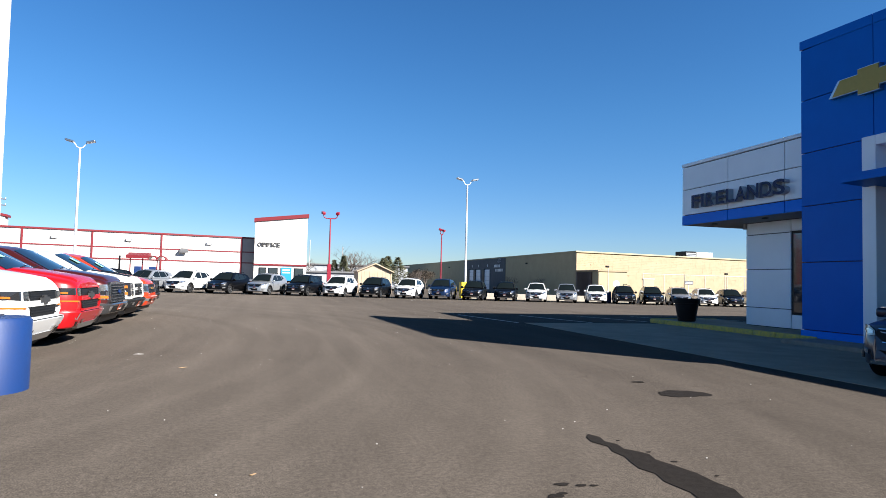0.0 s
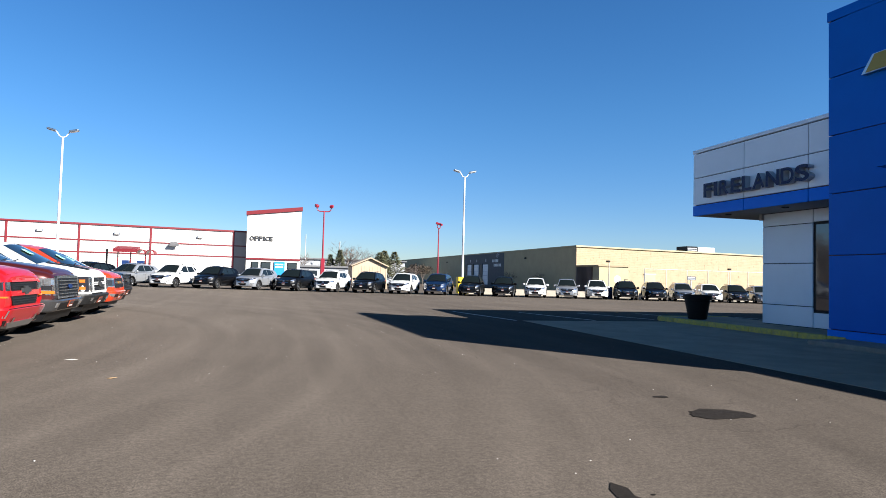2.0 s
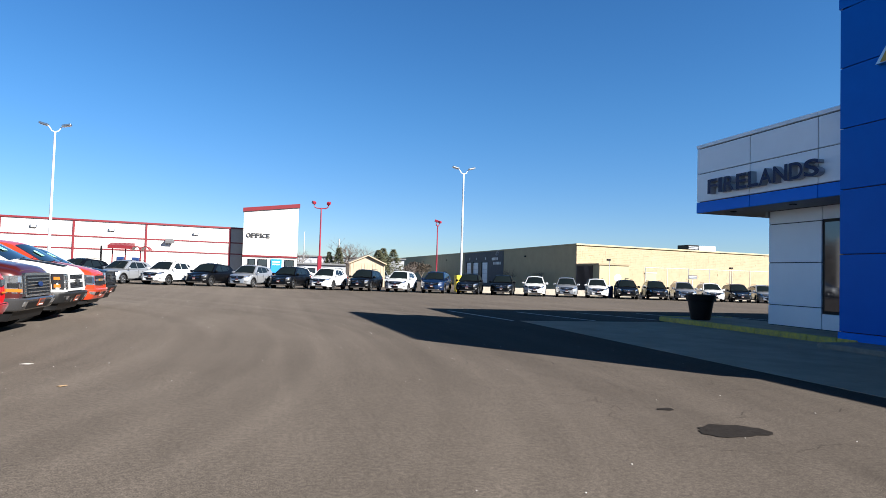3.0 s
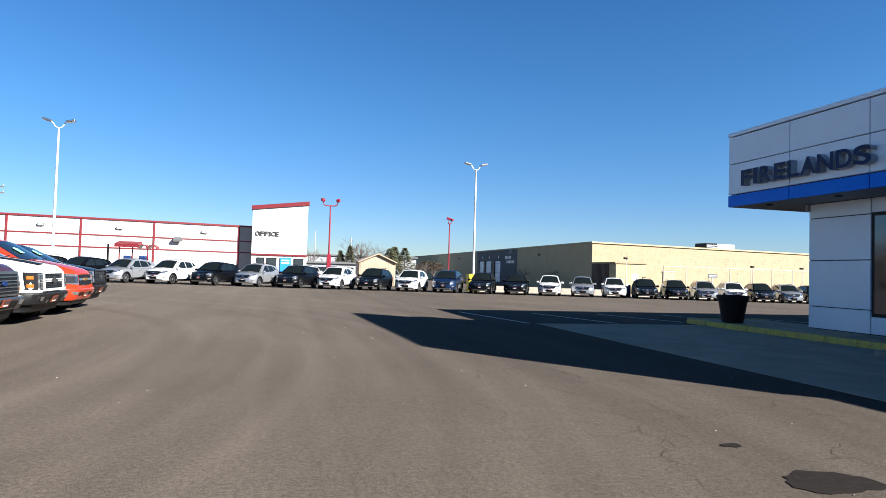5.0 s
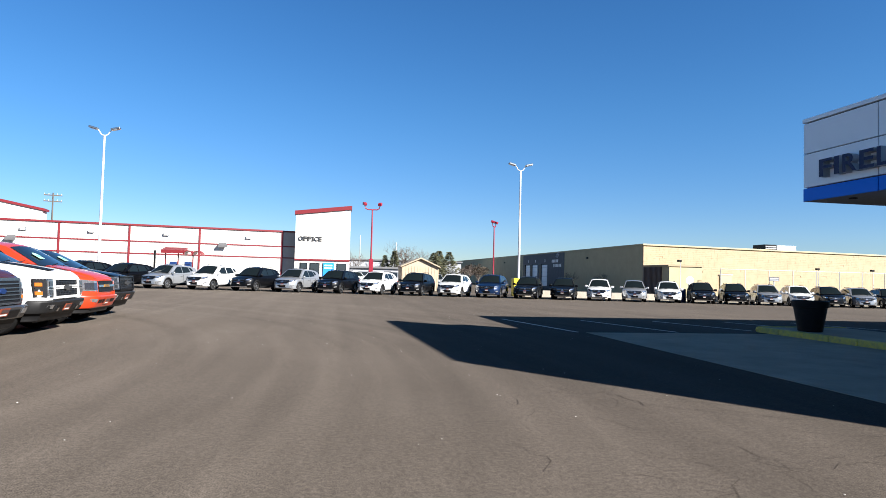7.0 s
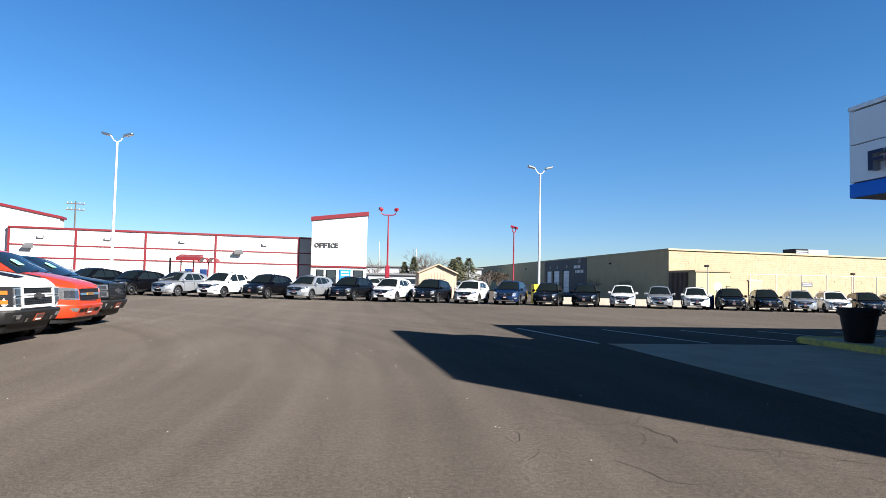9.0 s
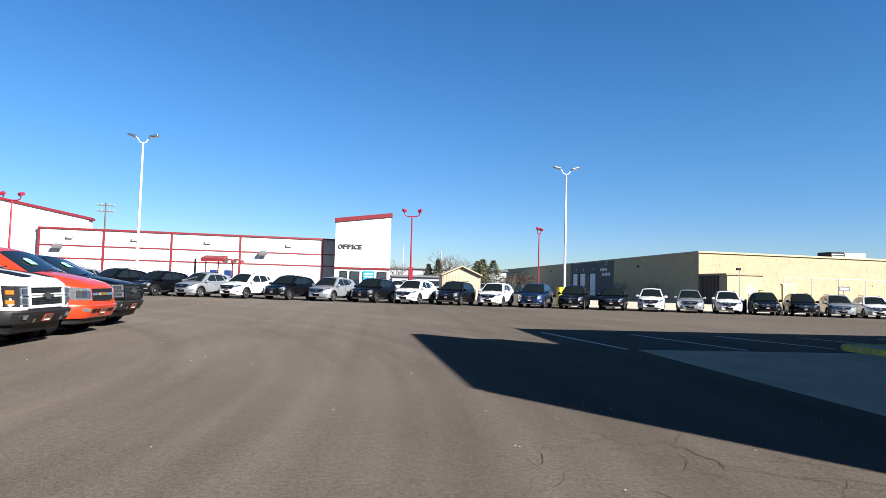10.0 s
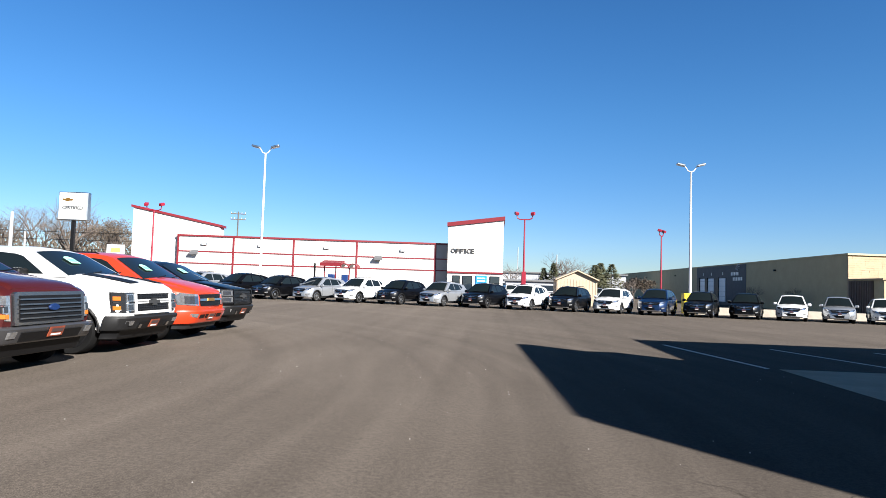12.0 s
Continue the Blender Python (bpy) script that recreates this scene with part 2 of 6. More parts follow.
PAINTS = {
    "black": mat("paint_black", (0.0018, 0.0018, 0.0022), 0.3, coat=0.14, var=0.06, scale=40, spec=0.12),
    "white": paint("paint_white", (0.53, 0.53, 0.525)),
    "silver": paint("paint_silver", (0.30, 0.31, 0.325), 0.6, 0.3),
    "blue": paint("paint_blue", (0.003, 0.014, 0.05), 0.4),
    "navy": paint("paint_navy", (0.004, 0.008, 0.028), 0.3),
    "red": paint("paint_red", (0.31, 0.004, 0.007)),
    "orange": paint("paint_orange_red", (0.36, 0.030, 0.008)),
    "maroon": paint("paint_maroon", (0.05, 0.007, 0.007), 0.3),
}


# ---- mesh helpers ----
def obj(name, bm, material, parent=None, label="", smooth=0.0):
    me = bpy.data.meshes.new(name)
    bmesh.ops.recalc_face_normals(bm, faces=bm.faces)
    bm.to_mesh(me)
    bm.free()
    if smooth:
        me.shade_smooth()
        me.set_sharp_from_angle(angle=radians(smooth))
    mats = material if isinstance(material, (list, tuple)) else [material]
    for m in mats:
        me.materials.append(m)
    ob = new(name, me)
    if parent is not None:
        ob.parent = parent
    if label:
        ob["label"] = label
    return ob


def part(name, bm, material, parent, label="", smooth=0.0):
    return obj(name, bm, material, parent, label, smooth)


def empty(name, m=None):
    e = new(name)
    e.empty_display_size = 0.2
    if m is not None:
        e.matrix_world = m
    return e


def box(bm, x0, x1, y0, y1, z0, z1, bevel=0.0, m=None, segs=1):
    vs = bmesh.ops.create_cube(bm, size=1)["verts"]
    for v in vs:
        v.co = Vector((x0 + (v.co.x + 0.5) * (x1 - x0), y0 + (v.co.y + 0.5) * (y1 - y0), z0 + (v.co.z + 0.5) * (z1 - z0)))
    if bevel:
        es = {e for v in vs for e in v.link_edges}
        r = bmesh.ops.bevel(bm, geom=list(es), offset=bevel, segments=segs, profile=0.5, affect="EDGES")
        vs = list({v for f in r["faces"] for v in f.verts} | {v for v in vs if v.is_valid})
    if m is not None:
        for v in vs:
            v.co = m @ v.co
    return vs


def bbox(*a, **k):
    bm = bmesh.new()
    box(bm, *a, **k)
    return bm


def tube(bm, pts, radii, sides=10, cap=True):
    """A round bar through pts."""
    rings = []
    for i, p in enumerate(pts):
        p = Vector(p)
        a = Vector(pts[max(i - 1, 0)])
        b = Vector(pts[min(i + 1, len(pts) - 1)])
        d = (b - a).normalized()
        s = d.cross(Vector((0, 0, 1)) if abs(d.z) < 0.9 else Vector((0, 1, 0))).normalized()
        u = s.cross(d)
        r = radii[i] if isinstance(radii, (list, tuple)) else radii
        rings.append([bm.verts.new(p + s * r * math.cos(2 * math.pi * k / sides) + u * r * math.sin(2 * math.pi * k / sides)) for k in range(sides)])
    for a, b in zip(rings, rings[1:]):
        for k in range(sides):
            bm.faces.new((a[k], a[(k + 1) % sides], b[(k + 1) % sides], b[k]))
    if cap:
        bm.faces.new(rings[0])
        bm.faces.new(rings[-1])


def spin(bm, profile, sides=24, m=None):
    """A turned solid about z from (radius, z) pairs."""
    rings = []
    for r, z in profile:
        ring = [Vector((r * math.cos(2 * math.pi * k / sides), r * math.sin(2 * math.pi * k / sides), z)) for k in range(sides)]
        rings.append([bm.verts.new(m @ p if m is not None else p) for p in ring])
    for a, b in zip(rings, rings[1:]):
        for k in range(sides):
            bm.faces.new((a[k], a[(k + 1) % sides], b[(k + 1) % sides], b[k]))
    bm.faces.new(rings[0])
    bm.faces.new(rings[-1])


def slab(bm, pts, off):
    """A flat plate: the polygon pts and its copy shifted by off."""
    a = [bm.verts.new(Vector(p)) for p in pts]
    b = [bm.verts.new(Vector(p) + Vector(off)) for p in pts]
    n = len(pts)
    bm.faces.new(a)
    bm.faces.new(list(reversed(b)))
    for i in range(n):
        bm.faces.new((a[i], b[i], b[(i + 1) % n], a[(i + 1) % n]))


def plate(pts, off):
    bm = bmesh.new()
    slab(bm, pts, off)
    return bm


def lettering(name, text, size, depth, material, m, parent, label="", squeeze=1.0, bold=0.0):
    """Raised letters as one mesh; the text stands in its own xy plane."""
    cu = bpy.data.curves.new("lettering", "FONT")
    cu.body, cu.size, cu.extrude, cu.offset = text, size, depth / 2, bold
    cu.align_x = "CENTER"
    cu.space_character = 1.0
    tmp = bpy.data.objects.new("lettering", cu)
    scene.collection.objects.link(tmp)
    me = bpy.data.meshes.new_from_object(tmp.evaluated_get(bpy.context.evaluated_depsgraph_get()))
    bpy.data.objects.remove(tmp)
    bpy.data.curves.remove(cu)
    mats = material if isinstance(material, (list, tuple)) else [material]
    me.materials.clear()
    for x in mats:
        me.materials.append(x)
    if len(mats) > 1:
        for p in me.polygons:
            p.material_index = 0 if abs(p.normal.z) > 0.7 else 1
    ob = new(name, me)
    ob.parent = parent
    ob.matrix_basis = m @ Matrix.Diagonal((squeeze, 1, 1, 1))
    if label:
        ob["label"] = label
    return ob


def fitted_letter(ch, m, w, h, depth, material, parent, label, bold=0.03, serif=0.0):
    """One raised letter, stretched to w by h, its lower left corner at m's origin, in m's xy plane."""
    ob = lettering("letter", ch, 1.0, depth, material, Matrix.Identity(4), parent, label, 1.0, bold)
    me = ob.data
    xs, ys = [v.co.x for v in me.vertices], [v.co.y for v in me.vertices]
    x0, y0, kx, ky = min(xs), min(ys), w / (max(xs) - min(xs)), h / (max(ys) - min(ys))
    for v in me.vertices:
        v.co.x, v.co.y = (v.co.x - x0) * kx, (v.co.y - y0) * ky
    if serif:
        bm = bmesh.new()
        bm.from_mesh(me)
        feet = {"F": [(-0.06, 0.46, 0.0)], "I": [(-0.35, 1.35, 0.0), (-0.35, 1.35, 1.0)], "E": [(-0.04, 0.3, 0.0), (-0.04, 0.3, 1.0)]}
        for a, b, e in feet.get(ch, []):
            box(bm, a * w, b * w, e * (h - serif), e * (h - serif) + serif, -depth / 2 - 0.002, depth / 2 + 0.002)
        bm.to_mesh(me)
        bm.free()
    ob.matrix_basis = m
    return ob


def ground_z(x, y):
    """The lot lies level near the showroom and falls gently to the east farther out."""
    s = min(1.0, max(0.0, (y - 24) / 20))
    s = s * s * (3 - 2 * s)
    return s * max(-0.45, min(0.42, -0.0092 * (x - 10.0)))


# ---- ground ----
def build_ground():
    xs = [-900, -300, -120, -70] + [-45 + 5 * i for i in range(22)] + [75, 90, 130, 300, 900]
    ys = [-900, -250, -60, -20, 0, 12, 20, 24, 26, 28, 30, 32, 34, 36, 38, 40, 42, 44, 50, 60, 75, 95, 130, 200, 350, 900, 2500]
    bm = bmesh.new()
    g = [[bm.verts.new((x, y, ground_z(x, y))) for x in xs] for y in ys]
    for a, b in zip(g, g[1:]):
        for i in range(len(xs) - 1):
            bm.faces.new((a[i], a[i + 1], b[i + 1], b[i]))
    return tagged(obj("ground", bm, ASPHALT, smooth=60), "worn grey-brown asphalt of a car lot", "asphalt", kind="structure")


build_ground()


def apron():
    """Concrete apron in bays with sawn joints."""
    root = tagged(empty("concrete_apron"), "grey concrete apron in bays beside the showroom", "pavement", kind="structure")
    ys = [21.4, 17.6, 13.8, 10.0, 6.2, 2.4, -1.4, -5.2]
    for y1, y0 in zip(ys, ys[1:]):
        for x0, x1 in ((8.35, 11.1), (11.1, 13.9)):
            part("slab", bbox(x0 + 0.006, x1 - 0.006, y0 + 0.006, y1 - 0.006, -0.05, 0.006), CONCRETE, root)


apron()


def curb_and_pad():
    pad = tagged(empty("showroom_pavement"), "raised concrete pavement round the showroom", "pavement", kind="structure")
    part("slab", bbox(14.14, 16.9, 14.2, 22.05, -0.1, 0.145, bevel=0.01), CONCRETE, pad)
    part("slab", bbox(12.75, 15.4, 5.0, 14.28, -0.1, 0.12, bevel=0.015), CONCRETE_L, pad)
    for i in range(9):
        y1 = 22.05 - i * 0.9
        y0 = max(14.3, y1 - 0.9)
        if y1 - y0 > 0.05:
            part("curb_stone", bbox(13.93, 14.13, y0 + 0.004, y1 - 0.004, -0.1, 0.155, bevel=0.03, segs=2), CURB_Y, pad, "yellow-painted concrete curb")
    bm = bmesh.new()
    pts = [(14.13 - 0.1 * math.cos(a) , 22.06 + 0.1 * math.sin(a), 0.07) for a in (0, 0.5, 1.0, 1.57)]
    tube(bm, pts + [(17.0, 22.16, 0.07)], 0.1, 8)
    part("curb_stone", bm, CURB_Y, pad, "yellow-painted curb end", smooth=40)


curb_and_pad()


def lot_lines():
    for x0, y0, x1, y1 in ((8.15, 21.45, 7.35, 26.2), (11.2, 21.7, 10.1, 26.0), (14.0, 22.4, 12.75, 26.0), (16.9, 22.3, 15.5, 26.0), (19.6, 22.4, 18.2, 26.0)):
        d = Vector((y1 - y0, x0 - x1, 0)).normalized() * 0.05
        a, b = Vector((x0, y0, 0.004)), Vector((x1, y1, 0.004))
        tagged(obj("parking_line", plate([a - d, a + d, b + d, b - d], (0, 0, 0.003)), LINE_W), "worn white painted parking bay line", "road marking", "bay lines", "structure")


lot_lines()


def blob(cx, cy, rx, ry, seed, n=26, rough=0.25, turn=0.0):
    rnd = random.Random(seed)
    pts = []
    for i in range(n):
        a = 2 * math.pi * i / n
        r = 1 + rough * (rnd.random() - 0.5) + 0.12 * math.sin(3 * a + seed)
        x, y = rx * r * math.cos(a), ry * r * math.sin(a)
        pts.append((cx + x * math.cos(turn) - y * math.sin(turn), cy + x * math.sin(turn) + y * math.cos(turn), 0.003))
    return pts


tagged(obj("tar_patch", plate(blob(5.0, 7.72, 0.37, 0.24, 3, rough=0.22), (0, 0, 0.003)), TAR), "dark round asphalt repair patch in the lot", "asphalt patch", kind="structure")
tagged(obj("drain_spot", plate(blob(4.93, 8.7, 0.1, 0.06, 5), (0, 0, 0.003)), TAR), "small dark tar spot on the asphalt", "tar spot", kind="structure")
STAIN = [(2.60, 5.88), (2.66, 5.75), (2.62, 5.6), (2.68, 5.48), (2.66, 5.33), (2.74, 5.22), (2.78, 5.13), (2.74, 4.98), (2.79, 4.8), (2.84, 4.58), (2.83, 4.36), (2.86, 4.2), (2.78, 4.0), (2.72, 3.7), (2.6, 3.55),
         (2.48, 3.7), (2.44, 3.95), (2.50, 4.2), (2.46, 4.45), (2.51, 4.63), (2.46, 4.78), (2.49, 4.95), (2.53, 5.1), (2.51, 5.27), (2.56, 5.42), (2.49, 5.6), (2.52, 5.75)]
tagged(obj("liquid_stain", plate([(x, y, 0.003) for x, y in STAIN], (0, 0, 0.002)), TAR), "long dark liquid stain on the asphalt", "stain", kind="structure")
for i, (x, y, r) in enumerate(((1.68, 4.54, 0.055), (1.81, 4.49, 0.04), (1.9, 4.47, 0.03), (1.53, 4.32, 0.06), (1.60, 4.36, 0.04), (2.86, 4.9, 0.03), (2.82, 5.2, 0.025), (2.76, 5.6, 0.02), (2.95, 4.5, 0.02))):
    tagged(obj("stain_drop", plate(blob(x, y, r, r * 0.6, i, 12), (0, 0, 0.002)), TAR), "dark liquid drop on the asphalt", "stain", "stain drops", "structure")


def crack(points, seed, width=0.0065):
    rnd = random.Random(seed)
    pts = []
    for (x0, y0), (x1, y1) in zip(points, points[1:]):
        n = max(2, int(math.hypot(x1 - x0, y1 - y0) / 0.12))
        for i in range(n):
            f = i / n
            pts.append(Vector((x0 + (x1 - x0) * f + rnd.uniform(-0.065, 0.065), y0 + (y1 - y0) * f + rnd.uniform(-0.065, 0.065), 0.003)))
    bm = bmesh.new()
    rows = []
    for i, p in enumerate(pts):
        d = (pts[min(i + 1, len(pts) - 1)] - pts[max(i - 1, 0)])
        s = Vector((-d.y, d.x, 0)).normalized() * width * rnd.uniform(0.4, 1.3)
        rows.append((bm.verts.new(p - s), bm.verts.new(p + s)))
    for a, b in zip(rows, rows[1:]):
        bm.faces.new((a[0], a[1], b[1], b[0]))
    return tagged(obj("pavement_crack", bm, CRACK), "thin dark crack in the asphalt", "crack", "asphalt cracks", "structure")


CRACKS = [
    [(5.40, 13.3), (5.08, 12.86), (5.2, 12.54), (5.19, 12.16), (5.24, 12.03)],
    [(4.38, 13.43), (4.53, 13.41), (4.62, 13.1), (4.42, 12.98), (4.35, 13.2)],
    [(3.9, 12.8), (3.78, 12.55), (3.74, 12.28), (3.6, 12.2)],
    [(5.3, 12.2), (5.61, 11.97), (5.92, 11.85), (6.21, 11.71), (6.31, 11.48), (6.6, 11.4)],
    [(5.55, 12.55), (5.75, 12.35), (5.98, 12.23)],
    [(5.0, 12.5), (4.9, 12.1), (5.05, 11.8), (4.85, 11.5)],
    [(6.1, 11.0), (6.4, 10.7), (6.9, 10.6), (7.1, 10.2)],
    [(4.5, 13.4), (4.75, 12.9), (5.1, 12.95), (5.25, 12.1), (5.7, 11.9), (6.0, 11.6), (6.9, 11.2)],
    [(3.7, 12.4), (3.8, 11.9), (3.65, 11.5)],
    [(5.85, 12.5), (6.2, 12.1), (6.8, 12.0)],
    [(5.4, 9.7), (5.9, 9.9), (6.3, 9.5), (7.1, 9.7)],
    [(4.2, 9.4), (4.5, 9.0), (4.1, 8.5), (4.3, 8.1)],
    [(5.5, 8.2), (6.0, 8.6), (6.7, 8.3), (7.4, 8.5)],
    [(4.4, 7.1), (5.0, 7.0), (5.6, 7.1), (6.2, 6.8)],
    [(3.2, 10.6), (3.4, 10.1), (3.2, 9.8)],
    [(4.9, 10.8), (5.2, 10.2), (5.0, 9.9), (5.5, 9.6)],
    [(4.4, 11.6), (4.6, 11.1), (4.9, 10.9)],
    [(-4.0, 21.0), (-2.0, 21.3), (-0.4, 21.0)],
    [(-2.2, 16.4), (-1.2, 16.6), (0.2, 16.4)],
]
for i, c in enumerate(CRACKS):
    crack(c, i, 0.0032)
rc = random.Random(31)
for i in range(34):
    x, y, a = rc.uniform(3.4, 8.0), rc.uniform(6.0, 14.0), rc.uniform(0, math.pi)
    c = [(x, y)]
    for _ in range(rc.choice((2, 3, 4))):
        a += rc.uniform(-0.9, 0.9)
        x, y = x + 0.4 * math.cos(a), y + 0.5 * math.sin(a)
        c.append((x, y))
    crack(c, 100 + i, rc.uniform(0.0012, 0.0028))


def litter():
    rnd = random.Random(11)
    for x, y, k in ((-1.70, 10.77, 1.0), (-0.48, 5.14, 0.4)):
        bm = plate([(x, y, 0.006), (x + 0.09 * k, y + 0.03 * k, 0.014), (x + 0.13 * k, y - 0.02 * k, 0.02), (x + 0.05 * k, y - 0.04 * k, 0.008)], (0, 0, 0.003))
        tagged(obj("fallen_leaf", bm, LEAF_M), "dry brown fallen leaf on the asphalt", "leaf", "litter")
    tagged(obj("paper_scrap", plate([(-2.68, 12.57, 0.006), (-2.60, 12.61, 0.012), (-2.50, 12.58, 0.008), (-2.57, 12.54, 0.006)], (0, 0, 0.003)), PAPER), "pale paper scrap on the asphalt", "litter", "litter")
    bm = bmesh.new()
    for i in range(160):
        x, y = rnd.uniform(-6, 8), rnd.uniform(3, 30)
        r = rnd.uniform(0.004, 0.011)
        m = pose(x, y, 0.006 + ground_z(x, y), 0, 0, rnd.uniform(0, 360))
        vs = bmesh.ops.create_icosphere(bm, subdivisions=1, radius=r)["verts"]
        for v in vs:
            v.co = m @ Vector((v.co.x, v.co.y * rnd.uniform(0.5, 1), v.co.z * 0.5))
    tagged(obj("grit", bm, PAPER), "scattered pale grit on the asphalt", "gravel", kind="stuff")


litter()


# ---- showroom ----
def panel_wall(root, axis, face, a0, a1, z0, z1, cols, rows, material, depth=0.05, gap=0.012, name="panel"):
    """Cladding panels on a wall facing -x (axis 'x') or -y, at given column and row lines."""
    for c0, c1 in zip(cols, cols[1:]):
        for r0, r1 in zip(rows, rows[1:]):
            lo, hi = min(c0, c1) + gap, max(c0, c1) - gap
            if axis == "x":
                part(name, bbox(face, face + depth, lo, hi, r0 + gap, r1 - gap, bevel=0.006), material, root)
            else:
                part(name, bbox(lo, hi, face, face + depth, r0 + gap, r1 - gap, bevel=0.006), material, root)


def showroom():
    root = tagged(empty("showroom_building"), "car showroom clad in white metal panels with blue fascia", "building", kind="structure")
    part("wall", bbox(15.83, 34, -30, 19.05, 0.1, 3.72), JOINT, root)
    panel_wall(root, "x", 15.77, 16.65, 19.05, 0.14, 3.7, (19.05, 17.05), (0.16, 0.78, 2.08, 3.28, 3.7), PANEL_W)
    panel_wall(root, "x", 15.77, 14.9, 16.65, 0.14, 3.7, (17.05, 14.9), (0.16, 0.62), PANEL_W)
    panel_wall(root, "x", 15.77, 14.9, 16.65, 0.14, 3.7, (17.05, 14.9), (3.3, 3.7), PANEL_W)
    win = part("window", bbox(15.79, 15.83, 14.9, 17.02, 0.63, 3.29), BLACK, root, "tall dark shop window")
    part("pane", bbox(15.775, 15.79, 14.98, 16.95, 0.7, 3.22), GLASS_B, win)
    panel_wall(root, "y", 19.0, 15.8, 34, 0, 0, (15.85, 18.2, 20.6, 23, 25.4, 27.8, 30.2), (0.16, 0.78, 2.08, 3.28, 3.7), PANEL_W)
    # overhanging fascia
    part("fascia_core", bbox(14.47, 34, 5.6, 20.70, 3.76, 5.92), JOINT, root)
    part("fascia_core", bbox(14.47, 34, -30, 5.6, 3.76, 5.25), JOINT, root)
    part("soffit", bbox(14.44, 34, -30, 20.73, 3.71, 3.755), SOFFIT, root)
    cols = [20.77, 18.32, 15.87, 13.4, 10.95]
    panel_wall(root, "x", 14.4, 0, 0, 0, 0, cols, (4.08, 5.02, 5.87), PANEL_W, 0.07)
    panel_wall(root, "x", 14.39, 0, 0, 0, 0, cols, (3.70, 4.07), BLUE_BAND, 0.08)
    panel_wall(root, "x", 14.37, 0, 0, 0, 0, cols, (5.885, 6.0), PANEL_W, 0.10, gap=0.002, name="coping")
    fx = [14.41, 17.0, 19.5, 22, 24.5, 27]
    panel_wall(root, "y", 20.70, 0, 0, 0, 0, fx, (4.08, 5.02, 5.87), PANEL_W, 0.07)
    panel_wall(root, "y", 20.70, 0, 0, 0, 0, fx, (3.70, 4.07), BLUE_BAND, 0.08)
    part("roof", bbox(14.5, 34, 5.45, 20.68, 5.93, 5.97), ROOF_G, root)
    for y in (6.0, -2, -10, -18):
        part("panel", bbox(14.4, 14.47, y - 7.9, y - 0.02 if y < 6 else 5.35, 4.08, 5.3), PANEL_W, root)
    for x, y in ((14.9, 19.6), (14.9, 17.2)):
        bm = bmesh.new()
        spin(bm, [(0.09, 3.70), (0.1, 3.69), (0.1, 3.712)], 14, Matrix.Translation((x, y, 0)))
        part("downlight", bm, BLACK, root, "small recessed downlight in the soffit")
    bm = bmesh.new()
    box(bm, 15.70, 15.80, 19.0, 19.12, 3.5, 3.7)
    part("corner_bracket", bm, SOFFIT, root)
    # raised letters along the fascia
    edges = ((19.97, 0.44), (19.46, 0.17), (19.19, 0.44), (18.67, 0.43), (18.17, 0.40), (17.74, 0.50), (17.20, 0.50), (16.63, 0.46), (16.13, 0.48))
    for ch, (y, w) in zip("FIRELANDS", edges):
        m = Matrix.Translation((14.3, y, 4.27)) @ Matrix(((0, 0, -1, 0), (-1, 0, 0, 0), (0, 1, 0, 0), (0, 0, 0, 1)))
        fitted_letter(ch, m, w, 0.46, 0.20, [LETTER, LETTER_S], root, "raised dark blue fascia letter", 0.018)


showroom()


